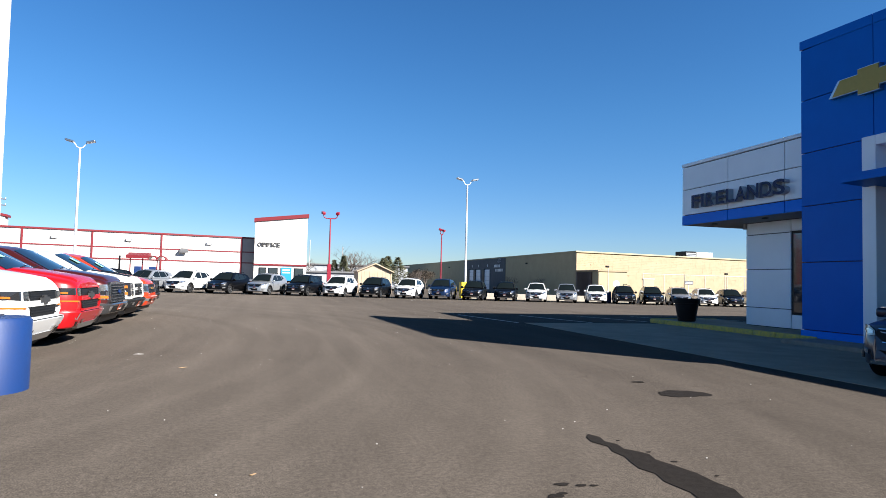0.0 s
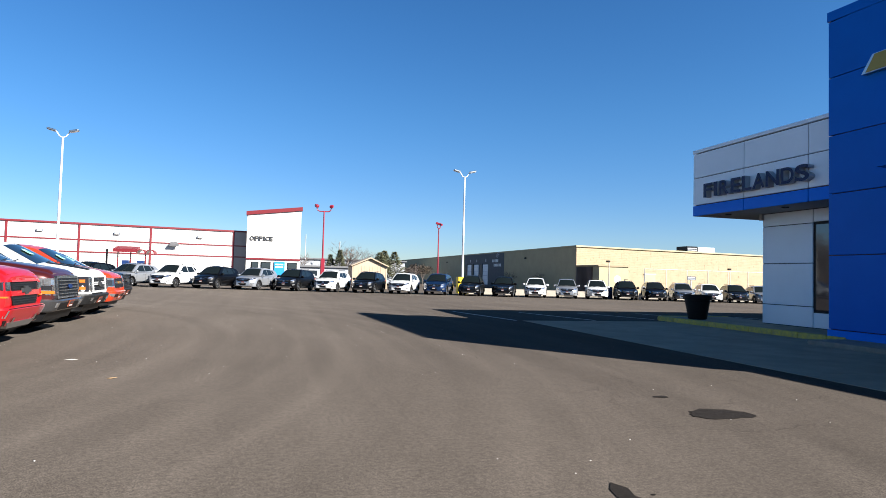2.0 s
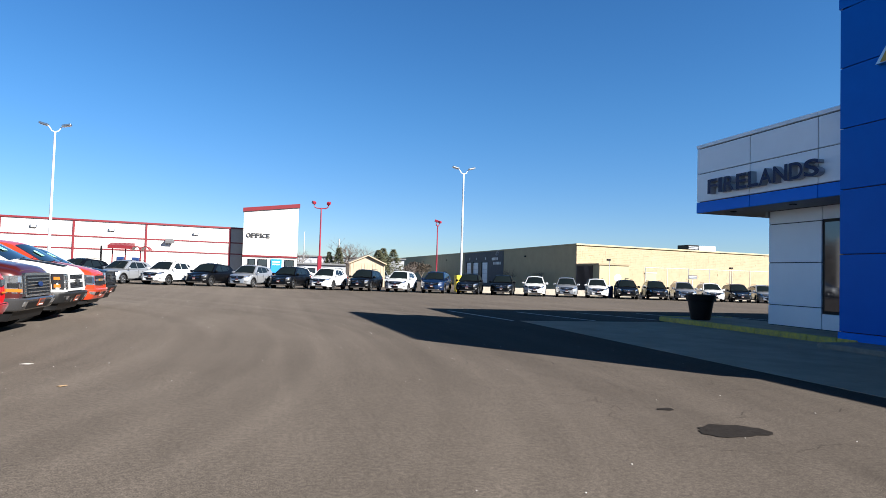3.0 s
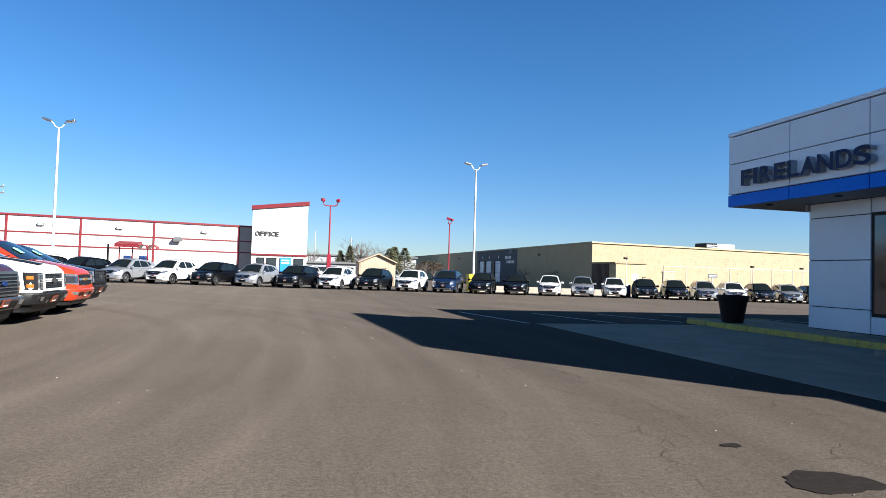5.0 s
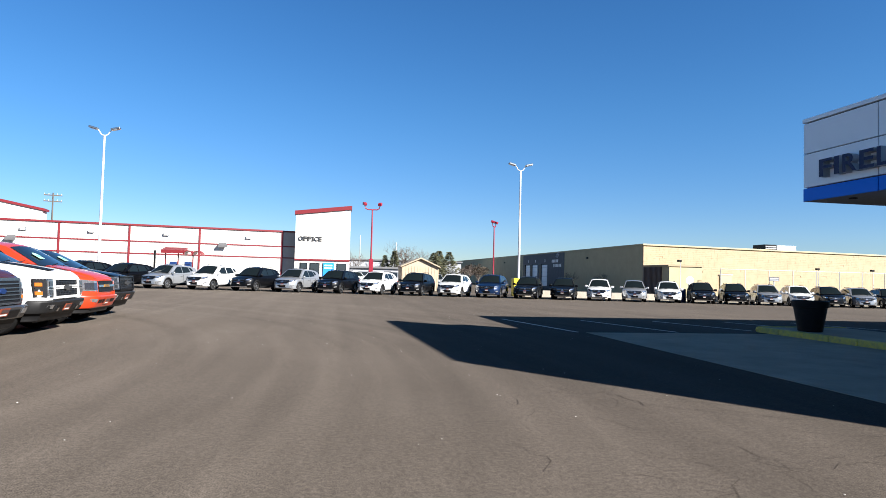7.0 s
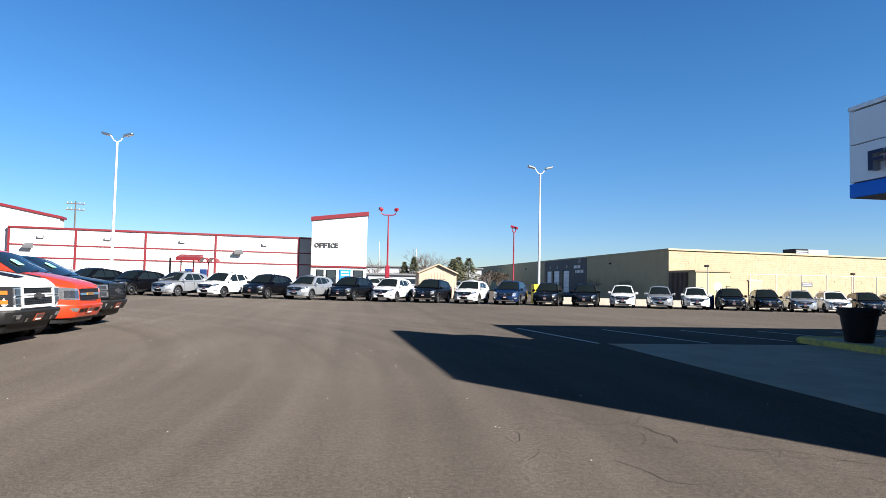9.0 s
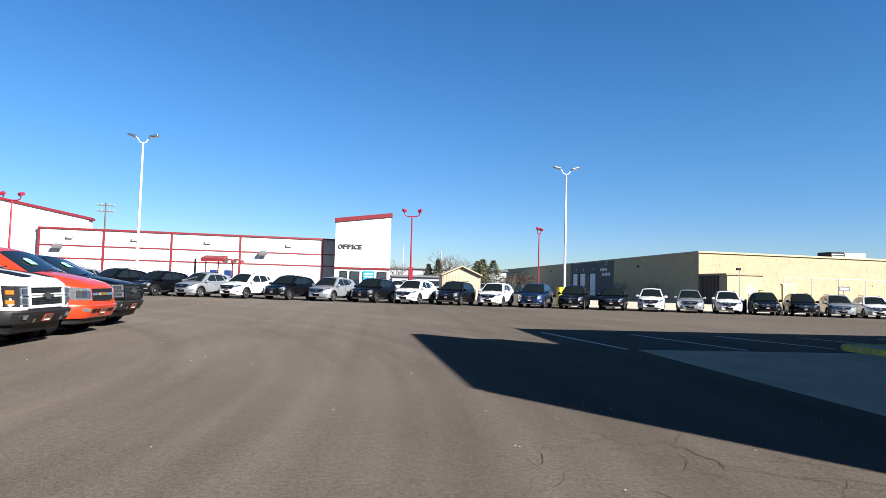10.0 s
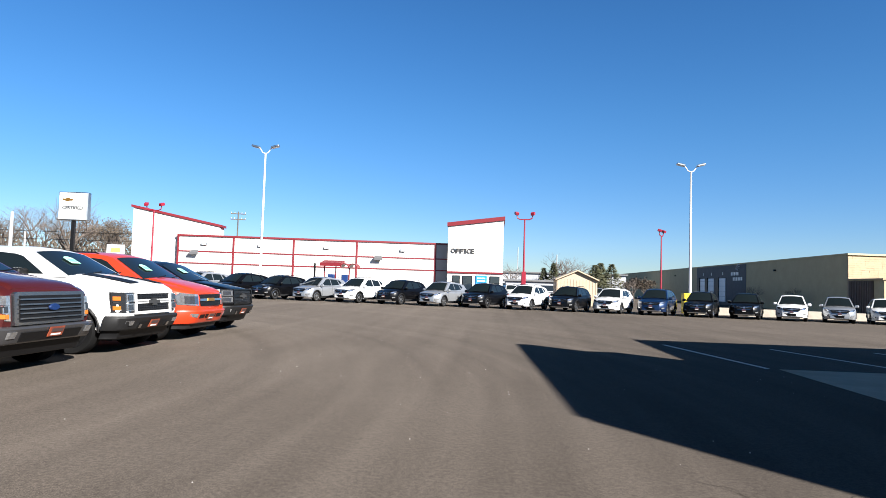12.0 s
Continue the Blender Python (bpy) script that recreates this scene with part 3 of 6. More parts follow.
def tower():
    root = tagged(empty("blue_entrance_tower"), "tall blue metal-panelled entrance tower with white portal", "building", kind="structure")

    def top(y):
        return 8.5 - 0.038 * (14.87 - y)

    def end(z):
        return 6.23 - 0.575 * (8.17 - z)

    def upright(name, y1, y0, z0, z1, x, thick, material, gap=0.0):
        """A plate facing the lot; an open end follows the raked side, an open top the falling roofline."""
        hi = (lambda y: top(y)) if z1 is None else (lambda y: z1)
        ya = y1 - gap
        yl, yh = (end(z0) + gap, end(hi(6.2)) + gap) if y0 is None else (y0 + gap, y0 + gap)
        pts = [(x, ya, z0 + gap), (x, ya, hi(ya) - gap), (x, yh, hi(yh) - gap), (x, yl, z0 + gap)]
        return part(name, plate(pts, (thick, 0, 0)), material, root)
    # the upper tower is a raked screen wall over the lower entrance block
    upright("tower_core", 14.86, None, 5.32, None, 14.06, 0.28, JOINT, 0.03)
    part("tower_back", bbox(14.34, 15.05, 6.1, 14.83, 5.32, 7.52), PANEL_B, root)
    part("tower_core", bbox(14.06, 18.5, 12.9, 14.79, 0.1, 5.32), JOINT, root)
    part("tower_core", bbox(14.06, 18.5, 4.66, 7.8, 0.1, 5.32), JOINT, root)
    cols = [14.85, 12.6, 10.33, 8.06, None]
    for y1, y0 in zip(cols, cols[1:]):
        upright("panel", y1, y0, 5.26, 6.76, 14.0, 0.06, PANEL_B, 0.012)
        upright("panel", y1, y0, 6.76, 8.10 if y0 is None else 8.23, 14.0, 0.06, PANEL_B, 0.012)
    for y1, y0 in ((14.87, 12.6), (12.59, 10.33), (10.32, 6.3)):
        pts = [(13.98, y1, top(y1) - 0.25), (13.98, y1, top(y1)), (13.98, y0, top(y0)), (13.98, y0, top(y0) - 0.25)]
        part("coping", plate(pts, (0.36, 0, 0)), PANEL_B, root)
    for cols in ([14.85, 12.86], [7.8, 4.62]):
        panel_wall(root, "x", 14.0, 0, 0, 0, 0, cols, (0.32, 2.19, 3.76, 5.26), PANEL_B, 0.06)
        part("plinth", bbox(13.97, 14.06, min(cols), max(cols), 0.12, 0.31), BLUE_BAND, root)
    for yy in (14.79, 4.6):
        panel_wall(root, "y", yy, 0, 0, 0, 0, [14.06, 16.3, 18.5], (0.16, 2.19, 3.76, 5.26), PANEL_B, 0.06)
    panel_wall(root, "y", 14.79, 0, 0, 0, 0, [14.06, 14.34], (5.32, 6.76, 8.23), PANEL_B, 0.06)
    part("roof", bbox(15.06, 18.48, 4.68, 14.77, 5.32, 5.36), ROOF_G, root)
    # white portal
    portal = part("portal_frame", bbox(13.9, 14.5, 12.48, 12.86, 0.13, 5.3, bevel=0.01), PANEL_W, root, "white portal frame round the entrance")
    part("portal_jamb", bbox(13.9, 14.5, 7.8, 8.26, 0.13, 5.3, bevel=0.01), PANEL_W, portal)
    part("portal_lintel", bbox(13.9, 14.5, 8.26, 12.48, 5.05, 5.3, bevel=0.01), PANEL_W, portal)
    part("portal_reveal", bbox(14.5, 15.6, 12.4, 12.5, 0.13, 5.05), SOFFIT, portal)
    part("canopy", plate([(13.1, 12.75, 4.08), (14.4, 12.75, 4.0), (14.4, 7.4, 4.0), (13.1, 7.4, 4.08)], (0, 0, 0.2)), PANEL_B, root, "thin blue entrance canopy")
    ent = part("entrance", bbox(15.5, 15.56, 8.26, 12.4, 0.13, 5.05), BLACK, root, "dark glazed entrance")
    for i in range(3):
        part("pane", bbox(15.47, 15.5, 8.34 + i * 1.36, 9.6 + i * 1.36, 0.25, 4.6), GLASS_B, ent)
    # gold emblem: a bar with a raised centre block
    em = [(-1.17, -0.21), (-0.30, -0.21), (-0.30, -0.34), (0.30, -0.34), (0.30, -0.21), (0.90, -0.21), (1.17, 0.21), (0.30, 0.21), (0.30, 0.34), (-0.30, 0.34), (-0.30, 0.21), (-0.87, 0.21)]
    part("emblem_rim", plate([(14.0, 12.61 - a, 6.735 + b) for a, b in em], (-0.15, 0, 0)), SILVERT, root, "chrome emblem rim")
    inner = [(-1.04, -0.19), (-0.285, -0.19), (-0.285, -0.32), (0.285, -0.32), (0.285, -0.19), (0.84, -0.19), (1.04, 0.19), (0.285, 0.19), (0.285, 0.32), (-0.285, 0.32), (-0.285, 0.19), (-0.80, 0.19)]
    part("emblem", plate([(13.86, 12.61 - a, 6.735 + b) for a, b in inner], (-0.03, 0, 0)), GOLD, root, "gold bar-shaped emblem with chrome edge")


tower()


# ---- the building with red trim ----
def red_building():
    c = math.cos(math.atan(0.17))
    d = Vector((-c, -0.17 * c, 0))       # along the wall, westwards
    back = Vector((-0.17 * c, c, 0))
    o = Vector((-3.7, 73.5, 0))

    def blk(name, s0, s1, t0, t1, z0, z1, material, parent, label="", bevel=0.0):
        bm = bbox(s0, s1, t0, t1, z0, z1, bevel=bevel)
        m = Matrix(((d.x, back.x, 0, o.x), (d.y, back.y, 0, o.y), (0, 0, 1, 0), (0, 0, 0, 1)))
        bm.transform(m)
        return part(name, bm, material, parent, label)
    root = tagged(empty("long_white_building"), "long white stucco building with red trim bands", "building", kind="structure")
    blk("wall", 0, 26, 0, 18, -0.1, 5.55, STUCCO, root)
    blk("grey_bay", -1.6, 0, -0.04, 10, -0.1, 5.55, GREY_W, root, "grey recessed bay")
    blk("coping", -1.62, 26.06, -0.12, 18, 5.55, 5.72, RED, root, "red metal coping")
    for z in (2.86, 4.05):
        for s0, s1 in ((-1.6, 8.0), (8.2, 14.4), (14.6, 20.4), (20.6, 25.9)):
            blk("trim_band", s0, s1, -0.06, 0.0, z - 0.06, z + 0.06, RED, root, "red trim band")
    for s in (0.0, 8.1, 14.5, 20.5, 25.95):
        blk("trim_post", s - 0.09, s + 0.09, -0.07, 0.0, 0, 5.55, RED, root, "red vertical trim")
    for s in (3.4, 11.2, 17.8, 23.4):
        p = blk("wall_light", s - 0.28, s + 0.28, -0.2, 0, 4.68, 4.95, SILVERT, root, "small boxy wall light", 0.03)
        blk("lens", s - 0.2, s + 0.2, -0.215, -0.2, 4.72, 4.91, SIGN_W, p)
    for s in (5.9, 24.3):
        bm = bmesh.new()
        slab(bm, [(s - 0.45, -0.5, 3.72), (s + 0.45, -0.5, 3.72), (s + 0.32, 0, 4.0), (s - 0.32, 0, 4.0)], (0, 0, 0.2))
        bm.transform(Matrix(((d.x, back.x, 0, o.x), (d.y, back.y, 0, o.y), (0, 0, 1, 0), (0, 0, 0, 1))))
        part("flood_hood", bm, DARK_S, root, "sloping grey light hood")
    # taller wing with a sloping roofline
    wing = tagged(empty("tall_white_wing"), "tall white stucco wing with a sloping red roofline", "building", kind="structure")
    m = Matrix(((d.x, back.x, 0, o.x), (d.y, back.y, 0, o.y), (0, 0, 1, 0), (0, 0, 0, 1)))
    bm = bmesh.new()
    slab(bm, [(22.0, 0.35, -0.1), (30.6, 0.35, -0.1), (30.6, 0.35, 8.30), (22.0, 0.35, 6.62)], (0, 1.5, 0))
    bm.transform(m)
    part("wall", bm, STUCCO, wing)
    bm = bmesh.new()
    slab(bm, [(21.8, 0.22, 6.57), (30.8, 0.22, 8.33), (30.8, 0.22, 8.57), (21.8, 0.22, 6.80)], (0, 1.7, 0))
    bm.transform(m)
    part("roof_trim", bm, RED, wing, "sloping red roof edge")
    # office block
    off = tagged(empty("office_block"), "white stucco office block with slanted red parapet", "building", kind="structure")
    bm = bmesh.new()
    slab(bm, [(-2.3, 72.1, -0.1), (3.3, 72.1, -0.1), (3.3, 72.1, 8.1), (-2.3, 72.1, 7.4)], (0, 8, 0))
    part("wall", bm, STUCCO, off)
    bm = bmesh.new()
    slab(bm, [(-2.42, 71.95, 7.35), (3.42, 71.95, 8.08), (3.42, 71.95, 8.48), (-2.42, 71.95, 7.75)], (0, 8.2, 0))
    part("parapet", bm, RED, off, "red slanted parapet")
    part("trim_band", bbox(-2.32, 3.32, 72.0, 72.1, 2.62, 2.8), RED, off, "red trim band")
    for x0, x1, z0, z1, nm in ((-1.75, -1.0, 1.1, 2.4, "window"), (-0.75, 0.25, 0.1, 2.4, "door"), (2.0, 3.0, 1.0, 2.4, "window")):
        f = part(nm, bbox(x0, x1, 72.04, 72.1, z0, z1), BLACK, off, "dark framed office " + nm)
        part("pane", bbox(x0 + 0.07, x1 - 0.07, 72.02, 72.04, z0 + 0.07, z1 - 0.07), GLASS_B, f)
    sg = part("blue_notice", bbox(0.6, 1.72, 72.0, 72.1, 1.0, 2.45, bevel=0.01), SIGN_B, off, "blue wall notice with white bars")
    for z in (2.1, 1.82):
        part("notice_bar", bbox(0.75, 1.55, 71.985, 72.0, z, z + 0.13), SIGN_W, sg)
    for ch, x, w in (("O", -1.97, 0.42), ("F", -1.5, 0.38), ("F", -1.07, 0.38), ("I", -0.58, 0.14), ("C", -0.35, 0.36), ("E", 0.06, 0.34)):
        m = Matrix.Translation((x, 72.06, 4.66)) @ Matrix(((1, 0, 0, 0), (0, 0, -1, 0), (0, 1, 0, 0), (0, 0, 0, 1)))
        fitted_letter(ch, m, w, 0.46, 0.08, INK, off, "black slab-serif letter", 0.022, 0.07)


red_building()


def shelter():
    root = tagged(empty("vacuum_shelter"), "small red-roofed shelter on red posts before the wall", "shelter")
    for x in (-13.6, -12.5, -11.2):
        part("post", bbox(x - 0.05, x + 0.05, 67.0, 67.1, 0.15, 2.9), RED, root)
    part("canopy", plate([(-13.9, 66.4, 2.85), (-11.9, 66.4, 2.85), (-11.9, 68, 3.15), (-13.9, 68, 3.15)], (0, 0, 0.3)), RED, root)
    for x in (-11.55, -10.75):
        bm = bmesh.new()
        prof = [(x + 0.42 * math.cos(a), 66.4, 2.75 + 0.42 * math.sin(a)) for a in [math.pi * i / 10 for i in range(11)]]
        inner = [(x + 0.34 * math.cos(a), 66.4, 2.75 + 0.34 * math.sin(a)) for a in [math.pi * i / 10 for i in range(10, -1, -1)]]
        slab(bm, prof + inner, (0, 1.5, 0))
        part("arched_canopy", bm, RED, root, "arched red canopy")
    for x in (-12.9, -11.6):
        part("blue_unit", bbox(x - 0.3, x + 0.3, 66.8, 67.4, 0.2, 2.1, bevel=0.04), BLUE_P, root, "blue coin-operated vacuum unit")
    tagged(obj("dark_post", bbox(-14.6, -14.45, 66.9, 67.05, 0.1, 3.1), BLACK), "dark slim post beside the shelter", "post")
    for x in (-9.6, -8.4):
        bm = bmesh.new()
        tube(bm, [(x, 66, 0.2), (x, 66, 2.0), (x - 0.15, 66, 2.35), (x - 0.5, 66, 2.5)], 0.05, 8)
        tagged(obj("hose_boom", bm, POLE_G, smooth=40), "thin grey hose boom", "boom", "hose booms")


shelter()


# ---- the tan building ----
def tan_building():
    X, Y = 33.7, 67.0

    def skew(bm):
        """The front wall recedes eastwards."""
        for v in bm.verts:
            if v.co.y < 70:
                v.co.y += 0.17 * max(0.0, v.co.x - X)
        return bm
    root = tagged(empty("tan_warehouse"), "large tan block warehouse with dark dock section", "building", kind="structure")
    part("wall", skew(bbox(X, 130, Y + 0.25, 172, -0.6, 5.12)), BLOCK_O, root)
    part("coping", skew(bbox(X - 0.06, 130, Y - 0.06, 172.1, 5.12, 5.28)), BLOCK_O, root)
    # block courses of the sunlit front
    z = -0.6
    rnd = random.Random(4)
    bm = bmesh.new()
    while z < 5.0:
        x = X + rnd.choice((0, -0.4))
        while x < 105:
            x1 = x + 0.8
            if x1 > X + 0.1:
                o = rnd.uniform(0, 0.012) if rnd.random() < 0.985 else rnd.uniform(0.02, 0.035)
                box(bm, max(x, X) + 0.003, x1 - 0.003, Y + o, Y + 0.3, z + 0.003, min(z + 0.2, 5.12) - 0.003)
            x = x1
        z += 0.2
    tagged(part("block_courses", skew(bm), BLOCK_Y, root, "sunlit tan block courses"), kind="stuff")
    # charcoal dock section on the side wall
    dock = part("dock_section", bbox(X - 0.05, X, 90, 109.4, -0.5, 5.1), DARK_S, root, "charcoal painted dock section")
    for y in (97.0, 101.6, 105.2):
        dd = part("dock_door", bbox(X - 0.12, X - 0.05, y, y + 2.4, 0.2, 3.4), DOOR_W, dock, "white dock door")
        for zz in (0.9, 1.6, 2.3, 3.0):
            part("door_rib", bbox(X - 0.14, X - 0.12, y + 0.05, y + 2.35, zz, zz + 0.05), GREY_INK, dd)
        part("dock_jamb", bbox(X - 0.25, X - 0.05, y + 2.4, y + 3.4, 0.2, 3.5), BLACK, dock, "black dock seal")
        part("dock_mark", bbox(X - 0.07, X - 0.05, y + 1.0, y + 1.2, 3.85, 4.25), SIGN_W, dock)
    for n, yb, zb in ((5, 95.0, 3.72), (6, 94.3, 3.05)):
        for i in range(n):
            part("sign_bar", bbox(X - 0.075, X - 0.05, yb - i * 0.56 - 0.34, yb - i * 0.56, zb, zb + 0.42), SIGN_W, dock, "white lettering shown as bars")
    bm = bmesh.new()
    for r in (0.5, 0.8, 1.1):
        tube(bm, [(X - 0.08, 92.2 + r * math.cos(a), 4.25 + r * math.sin(a) * 0.8) for a in [0.3 + 0.2 * i for i in range(9)]], 0.05, 6)
    part("sign_swirl", bm, GREY_INK, dock, "grey swirl mark")
    for y in (81.5, 121):
        part("wall_light", bbox(X - 0.2, X, y, y + 0.4, 4.0, 4.2, bevel=0.03), BLACK, root, "small dark wall light")
    # gated enclosure at the corner
    enc = part("enclosure", bbox(X + 0.05, 37.2, 61.9, 66.95, -0.5, 2.85), BLOCK_O, root, "low tan enclosure at the corner")
    part("enclosure_cap", bbox(X - 0.1, 37.4, 61.8, 66.95, 2.85, 3.0), BLOCK_Y, enc)
    gate = part("brown_gate", bbox(X - 0.05, X + 0.05, 63.3, 66.9, -0.2, 2.8), BROWN, enc, "brown ribbed metal gate")
    for i in range(14):
        part("rib", bbox(X - 0.1, X - 0.05, 63.38 + i * 0.25, 63.46 + i * 0.25, -0.2, 2.78), BROWN, gate)
    # plant on the roof
    ac = tagged(empty("rooftop_unit"), "grey rooftop air-conditioning unit", "rooftop unit")
    part("housing", bbox(68.0, 71.2, 91, 94, 5.1, 7.2, bevel=0.03), SIGN_W, ac)
    part("louvre_box", bbox(65.9, 67.9, 91, 93.8, 5.1, 7.3, bevel=0.03), BLACK, ac, "dark louvred section")
    for i in range(6):
        part("louvre", bbox(66.0, 67.8, 90.95, 91.0, 5.5 + i * 0.28, 5.64 + i * 0.28), GREY_INK, ac)
    # pale door in the front wall
    dr = part("door", skew(bbox(43.6, 45.2, 66.9, 67.0, -0.3, 2.2)), BLOCK_O, root, "tan side door")
    part("door_frame", skew(bbox(43.5, 45.3, 66.86, 66.92, 2.2, 2.32)), GREY_W, dr)


tan_building()


def fence():
    root = tagged(empty("chain_fence"), "tall pale pipe fence before the warehouse", "fence")
    y = 60.5
    for i in range(16):
        x = 38.3 + i * 2.6
        bm = bmesh.new()
        tube(bm, [(x, y, -0.5), (x, y, 2.75)], 0.035, 8)
        part("post", bm, POLE_G, root)
    for z in (0.15, 2.7):
        bm = bmesh.new()
        tube(bm, [(38.3, y, z), (77.3, y, z)], 0.025, 6)
        part("rail", bm, POLE_G, root)


fence()


def back_things():
    # low concrete barrier behind the parked row
    for i in range(10):
        x = 16.4 + i * 3.3
        z = ground_z(x, 53)
        bm = plate([(x, 52.6, z), (x, 53.2, z), (x, 53.02, z + 0.5), (x, 52.78, z + 0.5)], (2.2, 0, 0))
        tagged(obj("concrete_barrier", bm, CONCRETE_L), "pale concrete traffic barrier behind the parked cars", "barrier", "barriers")
    # garden shed
    root = tagged(empty("garden_shed"), "small tan wooden shed with a gable roof", "shed")
    part("body", plate([(7.75, 62, 0.0), (11.1, 62, 0.0), (11.1, 62, 2.2), (9.45, 62, 2.85), (7.75, 62, 2.2)], (0, 3.2, 0)), SHED_W, root)
    for s, (xa, xb) in enumerate(((7.62, 9.45), (11.23, 9.45))):
        part("roof", plate([(xa, 61.8, 2.1), (xb, 61.8, 2.9), (xb, 65.4, 2.9), (xa, 65.4, 2.1)], (0, 0, 0.1)), SHINGLE, root, "shingled roof slope")
    for i in range(13):
        part("batten", bbox(7.85 + i * 0.26, 7.885 + i * 0.26, 61.975, 62, 0.05, 2.2), SHED_W, root)
    for xa, xb in ((7.62, 9.45), (11.23, 9.45)):
        part("gable_trim", plate([(xa, 61.76, 2.1), (xb, 61.76, 2.89), (xb, 61.76, 2.98), (xa, 61.76, 2.19)], (0, 0.06, 0)), SHED_W, root)
    # yellow and blue bins by the lamp
    for x, y, m, nm, lb, h in ((16.0, 53.6, YEL_P, "yellow_box", "yellow painted steel box behind the cars", 1.5), (28.6, 50.9, BLUE_P, "blue_drum", "blue plastic drum behind the cars", 1.0), (17.3, 52.6, BLUE_P, "blue_drum", "blue plastic drum beside the lamp", 0.95)):
        if nm == "yellow_box":
            tagged(obj(nm, bbox(x - 0.36, x + 0.36, y - 0.35, y + 0.35, ground_z(x, y), h - 0.15, bevel=0.04), m), lb, "box")
        else:
            bm = bmesh.new()
            z = ground_z(x, y)
            spin(bm, [(0.28, z), (0.3, z + 0.03), (0.3, z + 0.33), (0.315, z + 0.35), (0.3, z + 0.37), (0.3, z + 0.64), (0.315, z + 0.66), (0.3, z + 0.68), (0.29, z + h), (0.2, z + h)], 20, Matrix.Translation((x, y, 0)))
            tagged(obj(nm, bm, m, smooth=40), lb, "drum", "blue drums")
    # grey stores far behind
    for x0, x1, y, h, mt, lb in ((2.5, 26, 125, 3.9, GREY_B, "long low grey building in the distance"), (4, 17, 98, 2.2, GREY_B, "low grey shed in the distance")):
        b = tagged(empty("distant_store"), lb, "building", kind="structure")
        part("wall", bbox(x0, x1, y, y + 14, -0.5, h), mt, b)
        part("roof", bbox(x0 - 0.3, x1 + 0.3, y - 0.3, y + 14.3, h, h + 0.25), ROOF_G, b)
        for i in range(int((x1 - x0) / 4)):
            w = part("window", bbox(x0 + 1 + i * 4, x0 + 3 + i * 4, y - 0.05, y, 0.9, 2.0 if h > 3 else 1.7), GLASS_B, b)
            part("sill", bbox(x0 + 0.9 + i * 4, x0 + 3.1 + i * 4, y - 0.12, y - 0.05, 0.8, 0.9), SIGN_W, w)
    tagged(obj("far_field", bbox(-400, 400, 180, 1500, -0.35, -0.2), GRASS), "dull green field beyond the lots", "grass", kind="structure")


back_things()


# ---- vehicles: x forward, the front bumper at x = 0 ----
def wheel(parent, x, y, r, w, rim_mat, spokes=5, side=1):
    wh = empty("wheel")
    wh.parent = parent
    wh.location = (x, y, r)
    turn = Matrix.Rotation(radians(-90 * side), 4, "X")
    bm = bmesh.new()
    ri = r * 0.72
    spin(bm, [(ri, -w / 2 + 0.02), (ri + 0.03, -w / 2), (r * 0.95, -w / 2), (r, -w / 2 + 0.03), (r, w / 2 - 0.03), (r * 0.95, w / 2), (ri + 0.03, w / 2), (ri, w / 2 - 0.02)], 26, turn)
    part("tyre", bm, RUBBER, wh, smooth=50)
    bm = bmesh.new()
    spin(bm, [(ri, w / 2 - 0.10), (ri, w / 2 - 0.01), (ri * 0.93, w / 2 - 0.005), (ri * 0.9, w / 2 - 0.06), (0.03, w / 2 - 0.07)], 26, turn)
    for k in range(spokes):
        m = turn @ Matrix.Rotation(2 * math.pi * k / spokes, 4, "Z")
        for o in (-0.028, 0.028):
            box(bm, 0.05, ri * 0.93, o - 0.017, o + 0.017, w / 2 - 0.075, w / 2 - 0.02, m=m @ Matrix.Rotation(o * 3.2, 4, "Z"))
    spin(bm, [(0.08, w / 2 - 0.07), (0.08, w / 2 - 0.015), (0.06, w / 2 - 0.005)], 14, turn)
    part("rim", bm, rim_mat, wh, smooth=30)


